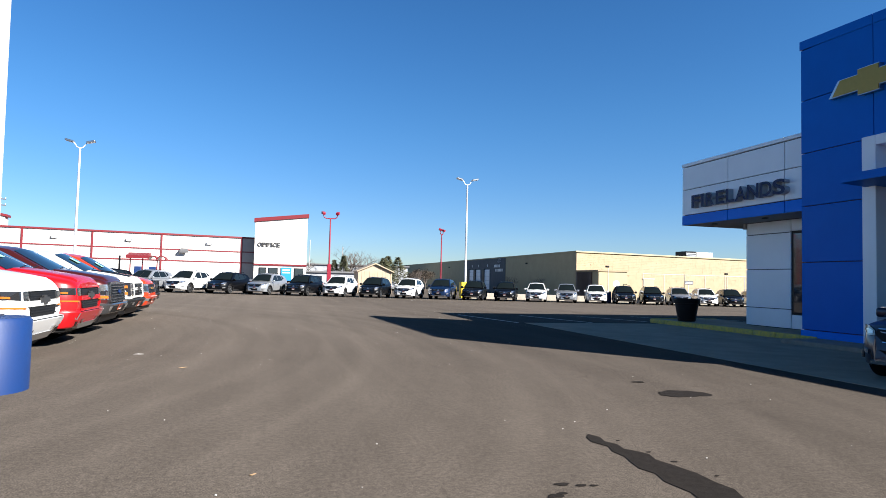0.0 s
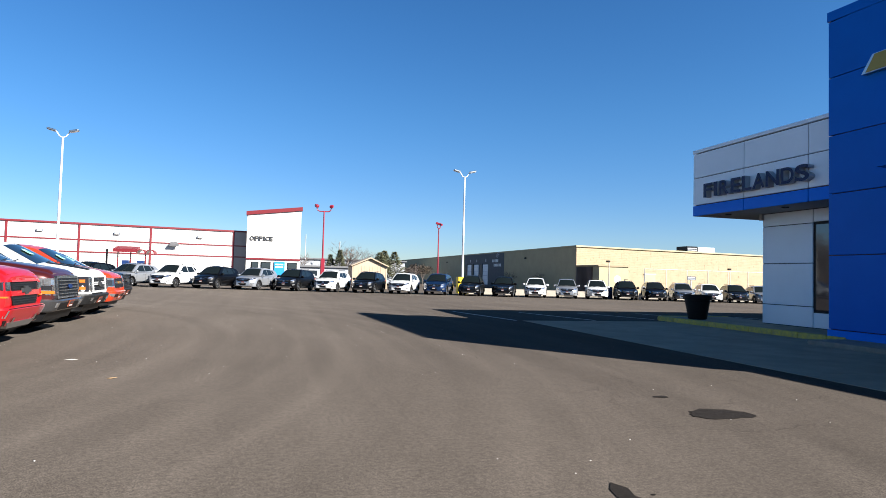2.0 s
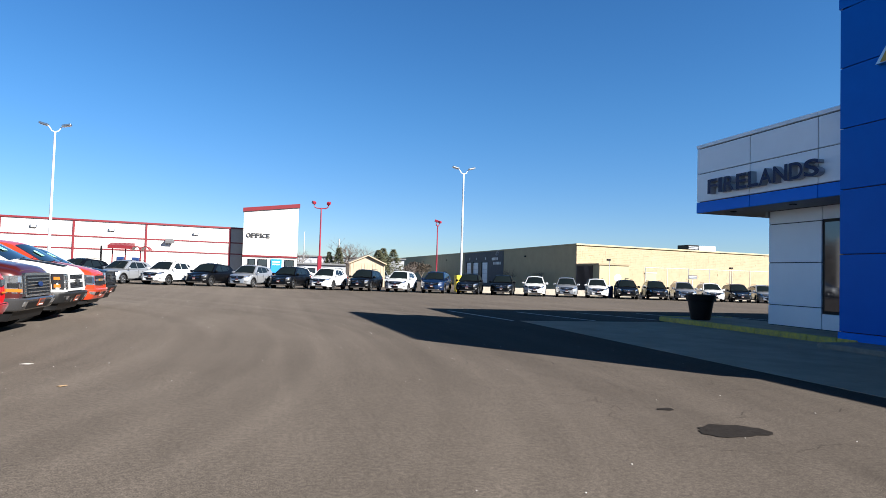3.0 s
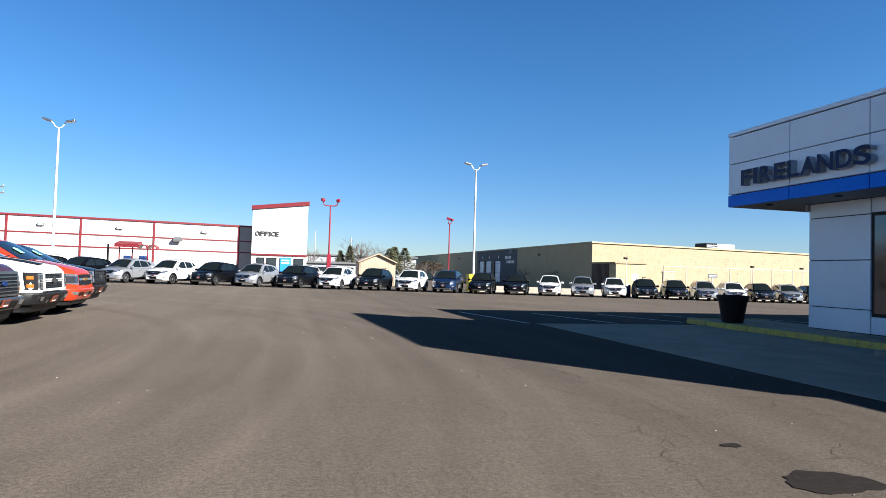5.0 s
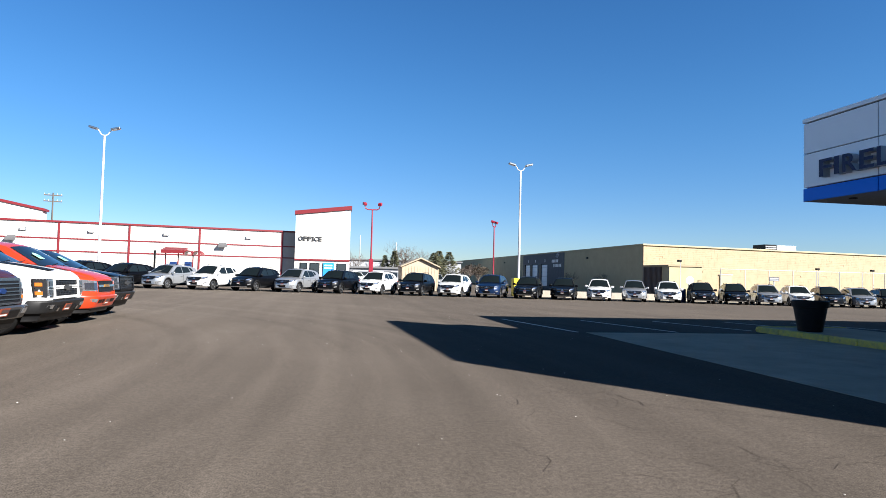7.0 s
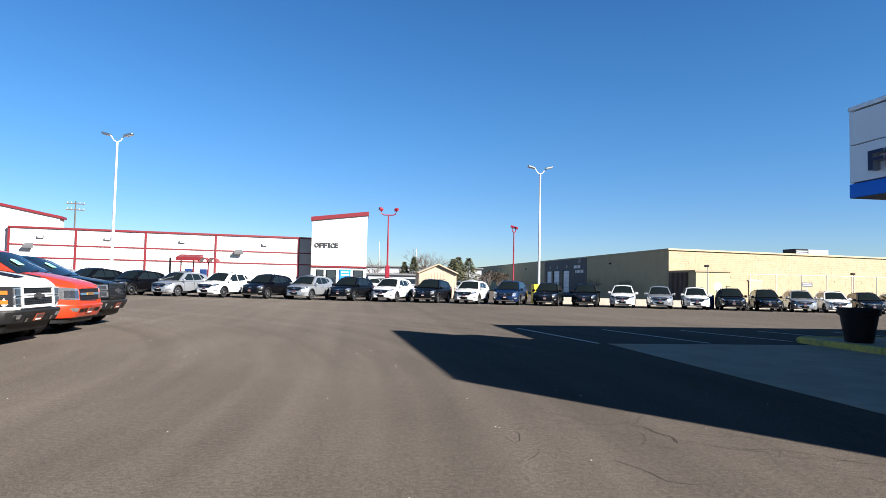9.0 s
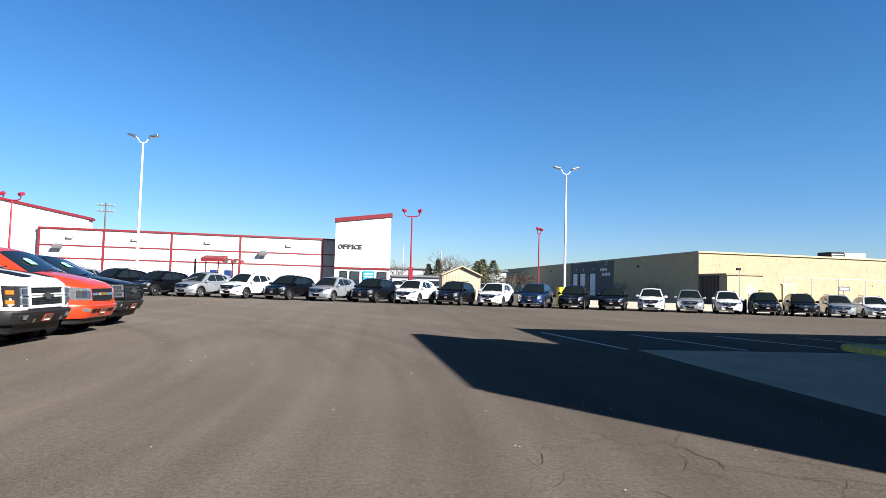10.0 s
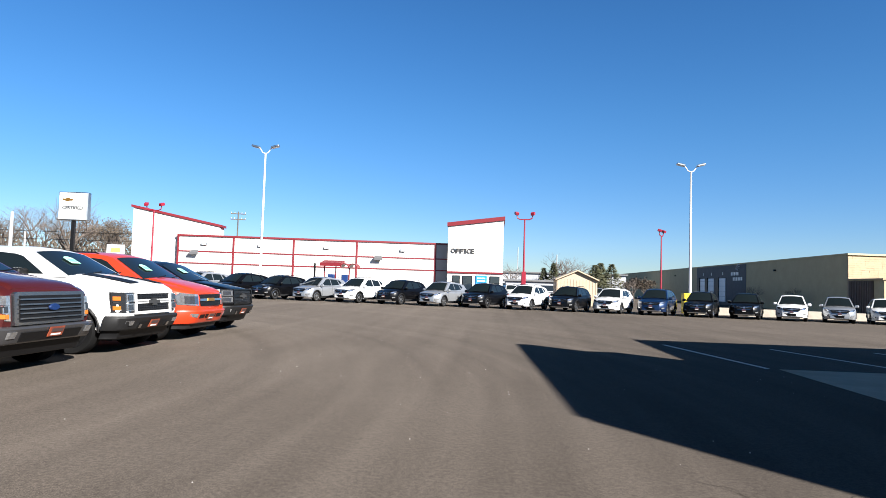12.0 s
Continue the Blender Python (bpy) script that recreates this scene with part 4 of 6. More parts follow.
class Car:
    def __init__(self, name, s, paint_mat, label, category):
        self.s, self.paint = s, paint_mat
        self.root = tagged(empty(name), label, category)
        self.make_body()
        self.make_cabin()
        self.make_wheels()

    def lerp(self, table, x):
        for (xa, a), (xb, b) in zip(table, table[1:]):
            if xb <= x <= xa:
                f = (xa - x) / (xa - xb)
                f = f * f * (3 - 2 * f) if self.s.get("smooth") else f
                return a + (b - a) * f
        return table[-1][1] if x < table[-1][0] else table[0][1]

    def hw(self, x):
        s = self.s
        h = s["W"] / 2
        u = min(1, max(0, -x / s["nl"]))
        v = min(1, max(0, (x + s["L"]) / 0.35))
        return h * (1 - s["nose"] * (1 - u) ** 2.2) * (1 - 0.12 * (1 - v) ** 2)

    def lean(self, x, z):
        s = self.s
        w = max(0, 1 + x / 0.9)
        return -s["lean"] * max(0, z - s["lean_z"]) * w - s.get("tuck", 0.25) * max(0, s["sill"] + 0.2 - z) * w

    def front_x(self, y, z):
        s = self.s
        h = s["W"] / 2
        a = abs(y) / h
        x = 0.0
        if a > 1 - s["nose"]:
            u = 1 - min(1, max(0, (1 - a) / s["nose"])) ** (1 / 2.2)
            x = -u * s["nl"]
        return x + self.lean(x, z)

    def make_body(self):
        s = self.s
        L, r = s["L"], s["r"]
        ra = r * 1.16
        axles = (-s["fo"], -s["fo"] - s["wb"])
        xs = {0, -0.015, -0.04, -0.08, -0.14, -0.22, -0.32, -L, -L + 0.03, -L + 0.1, -L + 0.25}
        for a in axles:
            for k in range(13):
                xs.add(round(a + ra * math.cos(math.pi * k / 12), 4))
            xs |= {a + ra + 0.012, a - ra - 0.012}
        for t, _ in s["top"]:
            xs.add(t)
        x = -0.45
        while x > -L + 0.3:
            if min(abs(x - q) for q in xs) > 0.08:
                xs.add(x)
            x -= 0.16
        xs = sorted(xs, reverse=True)
        bm = bmesh.new()
        rings = []
        for x in xs:
            bot = s["sill"] + (0.06 if x > -0.1 else 0)
            for a in axles:
                if abs(x - a) < ra:
                    bot = max(bot, r + math.sqrt(max(0, ra * ra - (x - a) ** 2)) - 0.02)
            top = self.lerp(s["top"], x)
            sh = top - s["drop"]
            sh = max(sh, bot + 0.1)
            h = self.hw(x)
            mid = bot + (sh - 0.07 - bot) * 0.5
            half = [(h - 0.05, bot), (h - 0.012, bot + 0.02), (h, mid), (h - 0.012, sh - 0.07), (h - 0.045, sh - 0.02), (h - 0.12, sh + 0.012), (h * 0.55, top - 0.008), (0.0, top + 0.012)]
            pts = [(-y, z) for y, z in half] + [(y, z) for y, z in reversed(half[:-1])]
            rings.append([bm.verts.new((x + self.lean(x, z), y, z)) for y, z in pts])
        for a, b in zip(rings, rings[1:]):
            for i in range(len(a) - 1):
                bm.faces.new((a[i], a[i + 1], b[i + 1], b[i]))
        bm.faces.new(rings[0])
        bm.faces.new(rings[-1])
        part("body", bm, self.paint, self.root, smooth=38)
        bm = bmesh.new()
        zt = min(z for _, z in s["top"]) - s["drop"] - 0.1
        box(bm, -L + 0.3, -0.3, -s["W"] / 2 + 0.24, s["W"] / 2 - 0.24, 0.24, zt)
        part("underbody", bm, BLACK, self.root)
        # cladding: arch lips and sill strips
        for a in axles:
            for sy in (-1, 1):
                bm = bmesh.new()
                h = self.hw(a) * sy
                pts = [(a + (ra + 0.015) * math.cos(math.pi * k / 14), h - sy * 0.012, r - 0.02 + (ra + 0.015) * math.sin(math.pi * k / 14)) for k in range(15)]
                tube(bm, pts, s.get("lip", 0.035), 6)
                part("arch_trim", bm, TRIM_D if s.get("clad", True) else self.paint, self.root, smooth=50)
        for sy in (-1, 1):
            y0 = sy * (s["W"] / 2 - 0.06)
            y1 = sy * (s["W"] / 2 + 0.004)
            part("sill_trim", bbox(axles[1] + ra, axles[0] - ra, min(y0, y1), max(y0, y1), s["sill"] - 0.03, s["sill"] + 0.13, bevel=0.02), TRIM_D, self.root)
            # door gaps and handles
            for x in s["doors"]:
                yy = sy * (self.hw(x) + 0.001)
                part("door_gap", bbox(x - 0.006, x + 0.006, min(yy, yy - sy * 0.01), max(yy, yy - sy * 0.01), s["sill"] + 0.15, s["belt"] - 0.05), BLACK, self.root)
            for x in s["handles"]:
                yy = sy * (self.hw(x) + 0.012)
                part("door_handle", bbox(x - 0.1, x + 0.1, yy - 0.018, yy + 0.018, s["belt"] - 0.17, s["belt"] - 0.13, bevel=0.01), s.get("handle", self.paint), self.root)
            # tail lamps
            yy = sy * (s["W"] / 2 - 0.16)
            part("tail_lamp", bbox(-L - 0.005, -L + 0.12, yy - 0.1, yy + 0.1, s["belt"] - 0.35, s["belt"] - 0.02, bevel=0.02), TAIL, self.root)

    def yz(self, z):
        s = self.s
        f = (z - s["belt"]) / (s["H"] - 0.05 - s["belt"])
        return s["hb"] + (s["ht"] - s["hb"]) * f

    def make_cabin(self):
        s = self.s
        out = s["cabin"]
        bm = bmesh.new()
        gs = [-1, -0.96, -0.7, -0.35, 0, 0.35, 0.7, 0.96, 1]

        def pt(x, z, g, off=0.0):
            return Vector((x + off * 0.6, g * self.yz(z), z + 0.055 * (1 - g * g) + off * 0.8))
        rings = [[bm.verts.new(pt(x, z, g)) for g in gs] for x, z in out]
        for a, b in zip(rings, rings[1:]):
            for i in range(len(gs) - 1):
                bm.faces.new((a[i], a[i + 1], b[i + 1], b[i]))
        bm.faces.new([q[0] for q in rings])
        bm.faces.new([q[-1] for q in rings])
        part("cabin", bm, self.paint, self.root, smooth=30)

        def pane(name, p0, p1, lo, hi, inset):
            """A bowed screen between two outline points."""
            b2 = bmesh.new()
            a, b = Vector((p0[0], p0[1])), Vector((p1[0], p1[1]))
            front = 1 if p1[0] < p0[0] and p1[1] > p0[1] else -1
            rows = []
            for f in (lo, (lo + hi) / 2, hi):
                q = a.lerp(b, f)
                rows.append([b2.verts.new(pt(q.x + front * 0.006, q.y + 0.008, g * inset)) for g in gs[1:-1]])
            for c, d in zip(rows, rows[1:]):
                for i in range(len(c) - 1):
                    b2.faces.new((c[i], c[i + 1], d[i + 1], d[i]))
            return part(name, b2, GLASS, self.root, smooth=60)
        pane("windscreen", out[0], out[1], 0.04, 0.95, 0.93)
        self.ws = (out[0], out[1])
        pane("rear_screen", out[-1], out[-2], 0.15, 0.92, 0.9)
        for poly in s["windows"]:
            for sy in (-1, 1):
                b2 = bmesh.new()
                slab(b2, [(x, sy * (self.yz(z) + 0.004), z) for x, z in poly], (0, sy * 0.006, 0))
                part("side_window", b2, GLASS, self.root)
        # wipers
        x0, z0 = out[0]
        for sy in (-0.35, 0.3):
            b2 = bmesh.new()
            tube(b2, [(x0 + 0.03, sy, z0 + 0.075), (x0 - 0.05, sy + 0.5, z0 + 0.12)], 0.012, 5)
            part("wiper", b2, BLACK, self.root)
        # mirrors
        mx = s["cabin"][0][0] - s["mirror"]
        for sy in (-1, 1):
            y = sy * (s["hb"] + 0.13)
            b2 = bmesh.new()
            mw, mh = s.get("mirror_size", (0.11, 0.085))
            box(b2, mx - 0.07, mx + 0.06, y - mw, y + mw, s["belt"] - 0.02, s["belt"] - 0.02 + 2 * mh, bevel=0.045, segs=2)
            mr = part("mirror", b2, s.get("mirror_mat", self.paint), self.root, smooth=50)
            part("mirror_glass", bbox(mx - 0.075, mx - 0.071, y - mw + 0.03, y + mw - 0.03, s["belt"] + 0.05, s["belt"] + 2 * mh - 0.01), CHROME, mr)
            part("mirror_stem", bbox(mx - 0.03, mx + 0.03, min(y, sy * s["hb"] - sy * 0.03), max(y, sy * s["hb"] - sy * 0.03), s["belt"] + 0.01, s["belt"] + 0.05), BLACK, mr)
        if s.get("rails"):
            xa, xb = s["rails"]
            for sy in (-1, 1):
                y = sy * (s["ht"] - 0.08)
                b2 = bmesh.new()
                zt = s["H"] - 0.03
                tube(b2, [(xa, y, zt - 0.03), (xa - 0.12, y, zt + 0.035), (xb + 0.12, y, zt + 0.035), (xb, y, zt - 0.03)], 0.018, 6)
                part("roof_rail", b2, s.get("rail_mat", BLACK), self.root, smooth=50)

    def make_wheels(self):
        s = self.s
        for x in (-s["fo"], -s["fo"] - s["wb"]):
            for sy in (-1, 1):
                wheel(self.root, x, sy * (s["W"] / 2 - 0.135), s["r"], s.get("tw", 0.22), s.get("rim", ALLOY), s.get("spokes", 5), sy)

    def face(self, name, poly, material, out=0.012, depth=0.04, label="", both=False, cut=3, parent=None):
        """A plate that follows the front of the body; poly in (y, z)."""
        made = None
        for sy in ((1, -1) if both else (1,)):
            pts = []
            for (ya, za), (yb, zb) in zip(poly, poly[1:] + poly[:1]):
                n = cut if abs(yb - ya) > 0.12 else 1
                for i in range(n):
                    f = i / n
                    pts.append((sy * (ya + (yb - ya) * f), za + (zb - za) * f))
            bm = bmesh.new()
            a = [bm.verts.new((self.front_x(y, z) + out, y, z)) for y, z in pts]
            b = [bm.verts.new((self.front_x(y, z) + out - depth, y, z)) for y, z in pts]
            n = len(pts)
            bm.faces.new(a)
            bm.faces.new(list(reversed(b)))
            for i in range(n):
                bm.faces.new((a[i], b[i], b[(i + 1) % n], a[(i + 1) % n]))
            bmesh.ops.triangulate(bm, faces=[f for f in bm.faces if len(f.verts) > 4])
            made = part(name, bm, material, parent or self.root, label)
        return made

    def bar(self, name, y0, y1, z0, z1, material, out=0.02, depth=0.05, parent=None, label="", both=False):
        n = max(1, int(abs(y1 - y0) / 0.12))
        lo = [(y0 + (y1 - y0) * i / n, z0) for i in range(n + 1)]
        hi = [(y1 + (y0 - y1) * i / n, z1) for i in range(n + 1)]
        return self.face(name, lo + hi, material, out, depth, label, both, 1, parent)

    def wrap(self, name, z0, z1, out, side, material, label=""):
        """A strip that runs round the nose and back along both sides."""
        xs = [-side + (side - self.s["nl"]) * i / 4 for i in range(4)] if side > self.s["nl"] else []
        xs += [-self.s["nl"] * (1 - i / 9) for i in range(10)]
        half = [(x, self.hw(x)) for x in xs if x >= -side]
        n0 = half[-1][1]
        line = half + [(0.0, n0 * k / 3) for k in (2, 1, 0, -1, -2)] + [(x, -y) for x, y in reversed(half)]
        prof = [(z0, out * 0.3 - 0.03), (z0 + 0.015, out * 0.8), (z0 + 0.045, out), (z1 - 0.04, out), (z1 - 0.012, out * 0.75), (z1, out * 0.2 - 0.02)]
        bm = bmesh.new()
        rings = []
        for i, (x, y) in enumerate(line):
            ax, ay = line[max(i - 1, 0)]
            bx, by = line[min(i + 1, len(line) - 1)]
            t = Vector((bx - ax, by - ay))
            n = Vector((-t.y, t.x)).normalized()
            rings.append([bm.verts.new((x + n.x * o + self.lean(x, z), y + n.y * o, z)) for z, o in prof])
        for a, b in zip(rings, rings[1:]):
            for i in range(len(prof) - 1):
                bm.faces.new((a[i], a[i + 1], b[i + 1], b[i]))
        bm.faces.new(rings[0])
        bm.faces.new(rings[-1])
        return part(name, bm, material, self.root, label, smooth=40)

    def plate_tag(self, z, y=0.0, out=0.05, w=0.15):
        p = self.bar("dealer_plate", y - w, y + w, z - 0.07, z + 0.07, PLATE, out, 0.015, label="orange-red dealer plate with dark bars")
        self.bar("plate_bar", y - 0.12, y + 0.12, z - 0.005, z + 0.045, PLATE_I, out + 0.003, 0.003, p)
        self.bar("plate_bar", y - 0.1, y + 0.1, z - 0.055, z - 0.03, SIGN_W, out + 0.003, 0.003, p)

    def price_tag(self, f=0.5, y=0.35, h=0.3):
        (x0, z0), (x1, z1) = self.ws
        a, b = Vector((x0, 0, z0)), Vector((x1, 0, z1))
        d = (b - a).normalized()
        n = Vector((-d.z, 0, d.x)) * (-1 if d.x > 0 else 1)
        n = Vector((d.z, 0, -d.x))
        q = a.lerp(b, f) + n * 0.03 + Vector((0, y, 0.05))
        w = 0.13
        pts = [q + Vector((0, -w, 0)) - d * h / 2, q + Vector((0, w, 0)) - d * h / 2, q + Vector((0, w, 0)) + d * h * 0.3, q + Vector((0, w * 0.4, 0)) + d * h / 2, q + Vector((0, -w * 0.4, 0)) + d * h / 2, q + Vector((0, -w, 0)) + d * h * 0.3]
        t = part("price_tag", plate(pts, n * 0.004), TAG, self.root, "pale green price tag behind the screen")
        for k in (-0.25, -0.05):
            c = q + d * h * k + n * 0.006
            part("tag_bar", plate([c + Vector((0, -0.09, 0)), c + Vector((0, 0.09, 0)), c + Vector((0, 0.09, 0)) + d * 0.04, c + Vector((0, -0.09, 0)) + d * 0.04], n * 0.002), TAG_I, t)


SUV = dict(L=4.28, W=1.78, H=1.66, wb=2.555, fo=0.87, r=0.345, sill=0.24, nose=0.42, nl=0.62, lean=0.28, lean_z=0.55, drop=0.07, smooth=False,
           top=[(0, 0.86), (-0.2, 0.93), (-0.6, 0.99), (-1.1, 1.05), (-1.5, 1.06), (-3.8, 1.08), (-4.15, 1.05), (-4.28, 0.9)],
           belt=1.0, hb=0.84, ht=0.60, doors=(-1.42, -2.42, -3.25), handles=(-2.22, -3.05), mirror=0.28,
           cabin=[(-0.98, 1.0), (-1.78, 1.55), (-2.1, 1.6), (-2.8, 1.59), (-3.5, 1.53), (-3.92, 1.43), (-4.22, 1.0)],
           windows=[[(-1.38, 1.07), (-1.98, 1.49), (-2.36, 1.52), (-2.4, 1.07)], [(-2.46, 1.07), (-2.43, 1.51), (-3.1, 1.48), (-3.28, 1.13)], [(-3.36, 1.18), (-3.18, 1.46), (-3.42, 1.43), (-3.6, 1.26)]],
           rails=(-2.05, -3.6), spokes=10)


def small_suv(color, label):
    c = Car("suv", SUV, PAINTS[color], label, "car")
    c.face("lower_intake", [(-0.55, 0.34), (0.55, 0.34), (0.6, 0.5), (-0.6, 0.5)], BLACK, 0.006)
    g = c.face("grille", [(-0.36, 0.62), (0.36, 0.62), (0.5, 0.74), (0.47, 0.84), (-0.47, 0.84), (-0.5, 0.74)], BLACK, 0.01)
    for z in (0.68, 0.79):
        c.bar("grille_bar", -0.4, 0.4, z - 0.005, z + 0.005, TRIM_D, 0.02, 0.02, g)
    for sgn in (1, -1):
        c.face("grille_wing", [(0.07 * sgn, 0.735), (0.42 * sgn, 0.785), (0.43 * sgn, 0.797), (0.07 * sgn, 0.755)], SILVERT, 0.026, 0.02, parent=g)
    c.face("grille_badge", [(-0.06, 0.70), (0.06, 0.70), (0.07, 0.75), (0.045, 0.795), (-0.045, 0.795), (-0.07, 0.75)], SILVERT, 0.03, 0.03, parent=g)
    c.bar("grille_rim", -0.46, 0.46, 0.83, 0.845, CHROME, 0.02, 0.03, g)
    c.bar("grille_rim", -0.38, 0.38, 0.625, 0.64, CHROME, 0.02, 0.03, g)
    c.face("headlamp", [(0.5, 0.73), (0.66, 0.72), (0.80, 0.80), (0.82, 0.89), (0.66, 0.87), (0.52, 0.81)], LAMP_D, 0.012, both=True)
    c.face("headlamp_lens", [(0.55, 0.755), (0.66, 0.75), (0.75, 0.82), (0.66, 0.84), (0.55, 0.8)], LAMP_G, 0.02, 0.02, both=True)
    c.face("fog_lamp", [(0.64, 0.42), (0.78, 0.45), (0.78, 0.52), (0.64, 0.49)], LAMP_G, 0.012, both=True)
    c.bar("skid_trim", -0.6, 0.6, 0.27, 0.325, ALLOY, 0.02, 0.05, label="silver lower trim")
    c.plate_tag(0.55, 0, 0.03, 0.095)
    return c.root


TRUCK = dict(L=5.85, W=2.03, H=1.88, wb=3.65, fo=0.91, r=0.415, sill=0.42, nose=0.18, nl=0.4, lean=0.10, lean_z=0.75, drop=0.06, tuck=0.5, tw=0.30,
             top=[(0, 1.16), (-0.04, 1.215), (-0.12, 1.25), (-0.5, 1.32), (-1.1, 1.395), (-1.7, 1.41), (-3.75, 1.41), (-3.76, 1.40), (-5.8, 1.40), (-5.85, 1.30)],
             belt=1.34, hb=0.95, ht=0.76, doors=(-1.75, -2.75, -3.6), handles=(-2.58, -3.45), mirror=0.74,
             cabin=[(-1.12, 1.345), (-1.95, 1.80), (-2.1, 1.835), (-2.4, 1.86), (-3.2, 1.86), (-3.55, 1.82), (-3.74, 1.34)],
             windows=[[(-1.56, 1.40), (-1.66, 1.47), (-2.05, 1.71), (-2.2, 1.75), (-2.5, 1.775), (-2.72, 1.775), (-2.74, 1.75), (-2.74, 1.40)], [(-2.82, 1.40), (-2.82, 1.76), (-2.85, 1.775), (-3.40, 1.75), (-3.46, 1.72), (-3.58, 1.40)]],
             mirror_mat=BLACK, mirror_size=(0.13, 0.085), rim=ALLOY_D, spokes=6, clad=True, lip=0.028)


def hood_crown(c, half, rise, x_front, x_back):
    """The raised middle of a hood, with rolled edges, over the body's top."""
    s = c.s
    bm = bmesh.new()
    prof = ((-1.0, -0.03), (-0.93, 0.5), (-0.85, 0.9), (-0.5, 1.0), (0.0, 1.15), (0.5, 1.0), (0.85, 0.9), (0.93, 0.5), (1.0, -0.03))
    rings = []
    for f in (0.0, 0.03, 0.08, 0.3, 0.65, 1.0):
        x = x_front + (x_back - x_front) * f
        k = min(1.0, 0.25 + f * 9)
        z = c.lerp(s["top"], x)
        w = half * (0.94 + 0.06 * f)
        rings.append([bm.verts.new((x + c.lean(x, z), g * w, z + (rise * k * h if h > 0 else -0.04) - 0.018 * g * g)) for g, h in prof])
    for a, b in zip(rings, rings[1:]):
        for i in range(len(prof) - 1):
            bm.faces.new((a[i], a[i + 1], b[i + 1], b[i]))
    bm.faces.new(rings[0])
    bm.faces.new(rings[-1])
    return part("hood", bm, c.paint, c.root, smooth=40)


def plain_truck(paint_name, label, newer, dark_lower=False, stripes=False, spec=None, amber=True):
    c = Car("pickup_truck", spec or TRUCK, PAINTS[paint_name], label, "truck")
    lower = TRIM_D if dark_lower else c.paint
    hood_crown(c, 0.74 if spec is None else 0.66, 0.03, -0.03, -1.12)
    if newer:
        c.face("upper_grille", [(-0.56, 0.93), (0.56, 0.93), (0.6, 1.07), (-0.6, 1.07)], BLACK, 0.008)
        c.face("lower_grille", [(-0.5, 0.68), (0.5, 0.68), (0.6, 0.84), (-0.6, 0.84)], BLACK, 0.008)
        c.bar("crossbar", -0.64, 0.64, 0.845, 0.925, c.paint, 0.03, 0.05)
        c.face("headlamp", [(0.62, 0.93), (0.98, 0.95), (0.99, 1.07), (0.62, 1.07)], LAMP_D, 0.012, both=True)
        c.face("headlamp_lens", [(0.65, 0.95), (0.80, 0.96), (0.80, 1.05), (0.65, 1.05)], GRILLE_C, 0.02, 0.02, both=True)
        c.face("marker_lamp", [(0.94, 0.965), (0.985, 0.97), (0.985, 1.0), (0.94, 0.995)], AMBER, 0.018, 0.02, both=True)
        c.face("turn_lamp", [(0.74, 0.815), (0.985, 0.825), (0.985, 0.85), (0.74, 0.842)], AMBER, 0.015, 0.03, both=True)
        for z in (0.72, 0.76, 0.80, 0.965, 1.0, 1.035):
            c.bar("grille_bar", -0.55, 0.55, z - 0.007, z + 0.007, TRIM_D, 0.016, 0.012)
        c.bar("grille_rim", -0.62, 0.62, 1.07, 1.10, c.paint, 0.035, 0.05)
        c.bar("lower_rim", -0.56, 0.56, 0.655, 0.69, c.paint, 0.04, 0.05)
        c.wrap("bumper", 0.34, 0.67, 0.055, 0.34, c.paint, "body-coloured front bumper")
        c.bar("bumper_seam", -0.9, 0.9, 0.645, 0.655, BLACK, 0.058, 0.01)
        c.face("skid", [(-0.5, 0.32), (0.5, 0.32), (0.62, 0.42), (-0.62, 0.42)], SILVERT, 0.07, 0.08)
        c.face("fog_recess", [(0.66, 0.37), (0.92, 0.40), (0.90, 0.47), (0.68, 0.46)], BLACK, 0.062, 0.08, both=True)
        c.face("fog_lamp", [(0.82, 0.50), (0.87, 0.51), (0.87, 0.63), (0.82, 0.62)], LAMP_G, 0.066, 0.03, both=True)
        c.face("tow_hook", [(0.46, 0.42), (0.54, 0.42), (0.54, 0.5), (0.46, 0.5)], CHROME, 0.09, 0.06, both=True)
    else:
        c.face("upper_grille", [(-0.58, 0.98), (0.58, 0.98), (0.58, 1.09), (-0.58, 1.09)], BLACK, 0.008)
        c.face("lower_grille", [(-0.58, 0.76), (0.58, 0.76), (0.58, 0.90), (-0.58, 0.90)], BLACK, 0.008)
        for z in (0.80, 0.84, 0.87, 1.02, 1.05):
            c.bar("mesh_bar", -0.57, 0.57, z - 0.006, z + 0.006, ALLOY_D, 0.014, 0.01)
        for k in range(15):
            y = -0.56 + k * 0.08
            c.bar("mesh_upright", y - 0.006, y + 0.006, 0.765, 0.895, ALLOY_D, 0.013, 0.01)
            c.bar("mesh_upright", y - 0.006, y + 0.006, 0.985, 1.085, ALLOY_D, 0.013, 0.01)
        c.bar("grille_rim", -0.63, 0.63, 1.085, 1.125, c.paint, 0.036, 0.05)
        c.bar("grille_rim", -0.63, 0.63, 0.715, 0.765, c.paint, 0.036, 0.05)
        c.bar("grille_post", 0.575, 0.63, 0.74, 1.11, c.paint, 0.034, 0.05, both=True)
        c.bar("crossbar", -0.6, 0.6, 0.905, 0.975, c.paint, 0.03, 0.05)
        c.bar("crossbar_line", -0.6, 0.6, 0.935, 0.945, BLACK, 0.033, 0.01)
        c.face("headlamp", [(0.63, 0.75), (0.985, 0.75), (0.985, 1.11), (0.63, 1.11)], LAMP_D, 0.014, both=True)
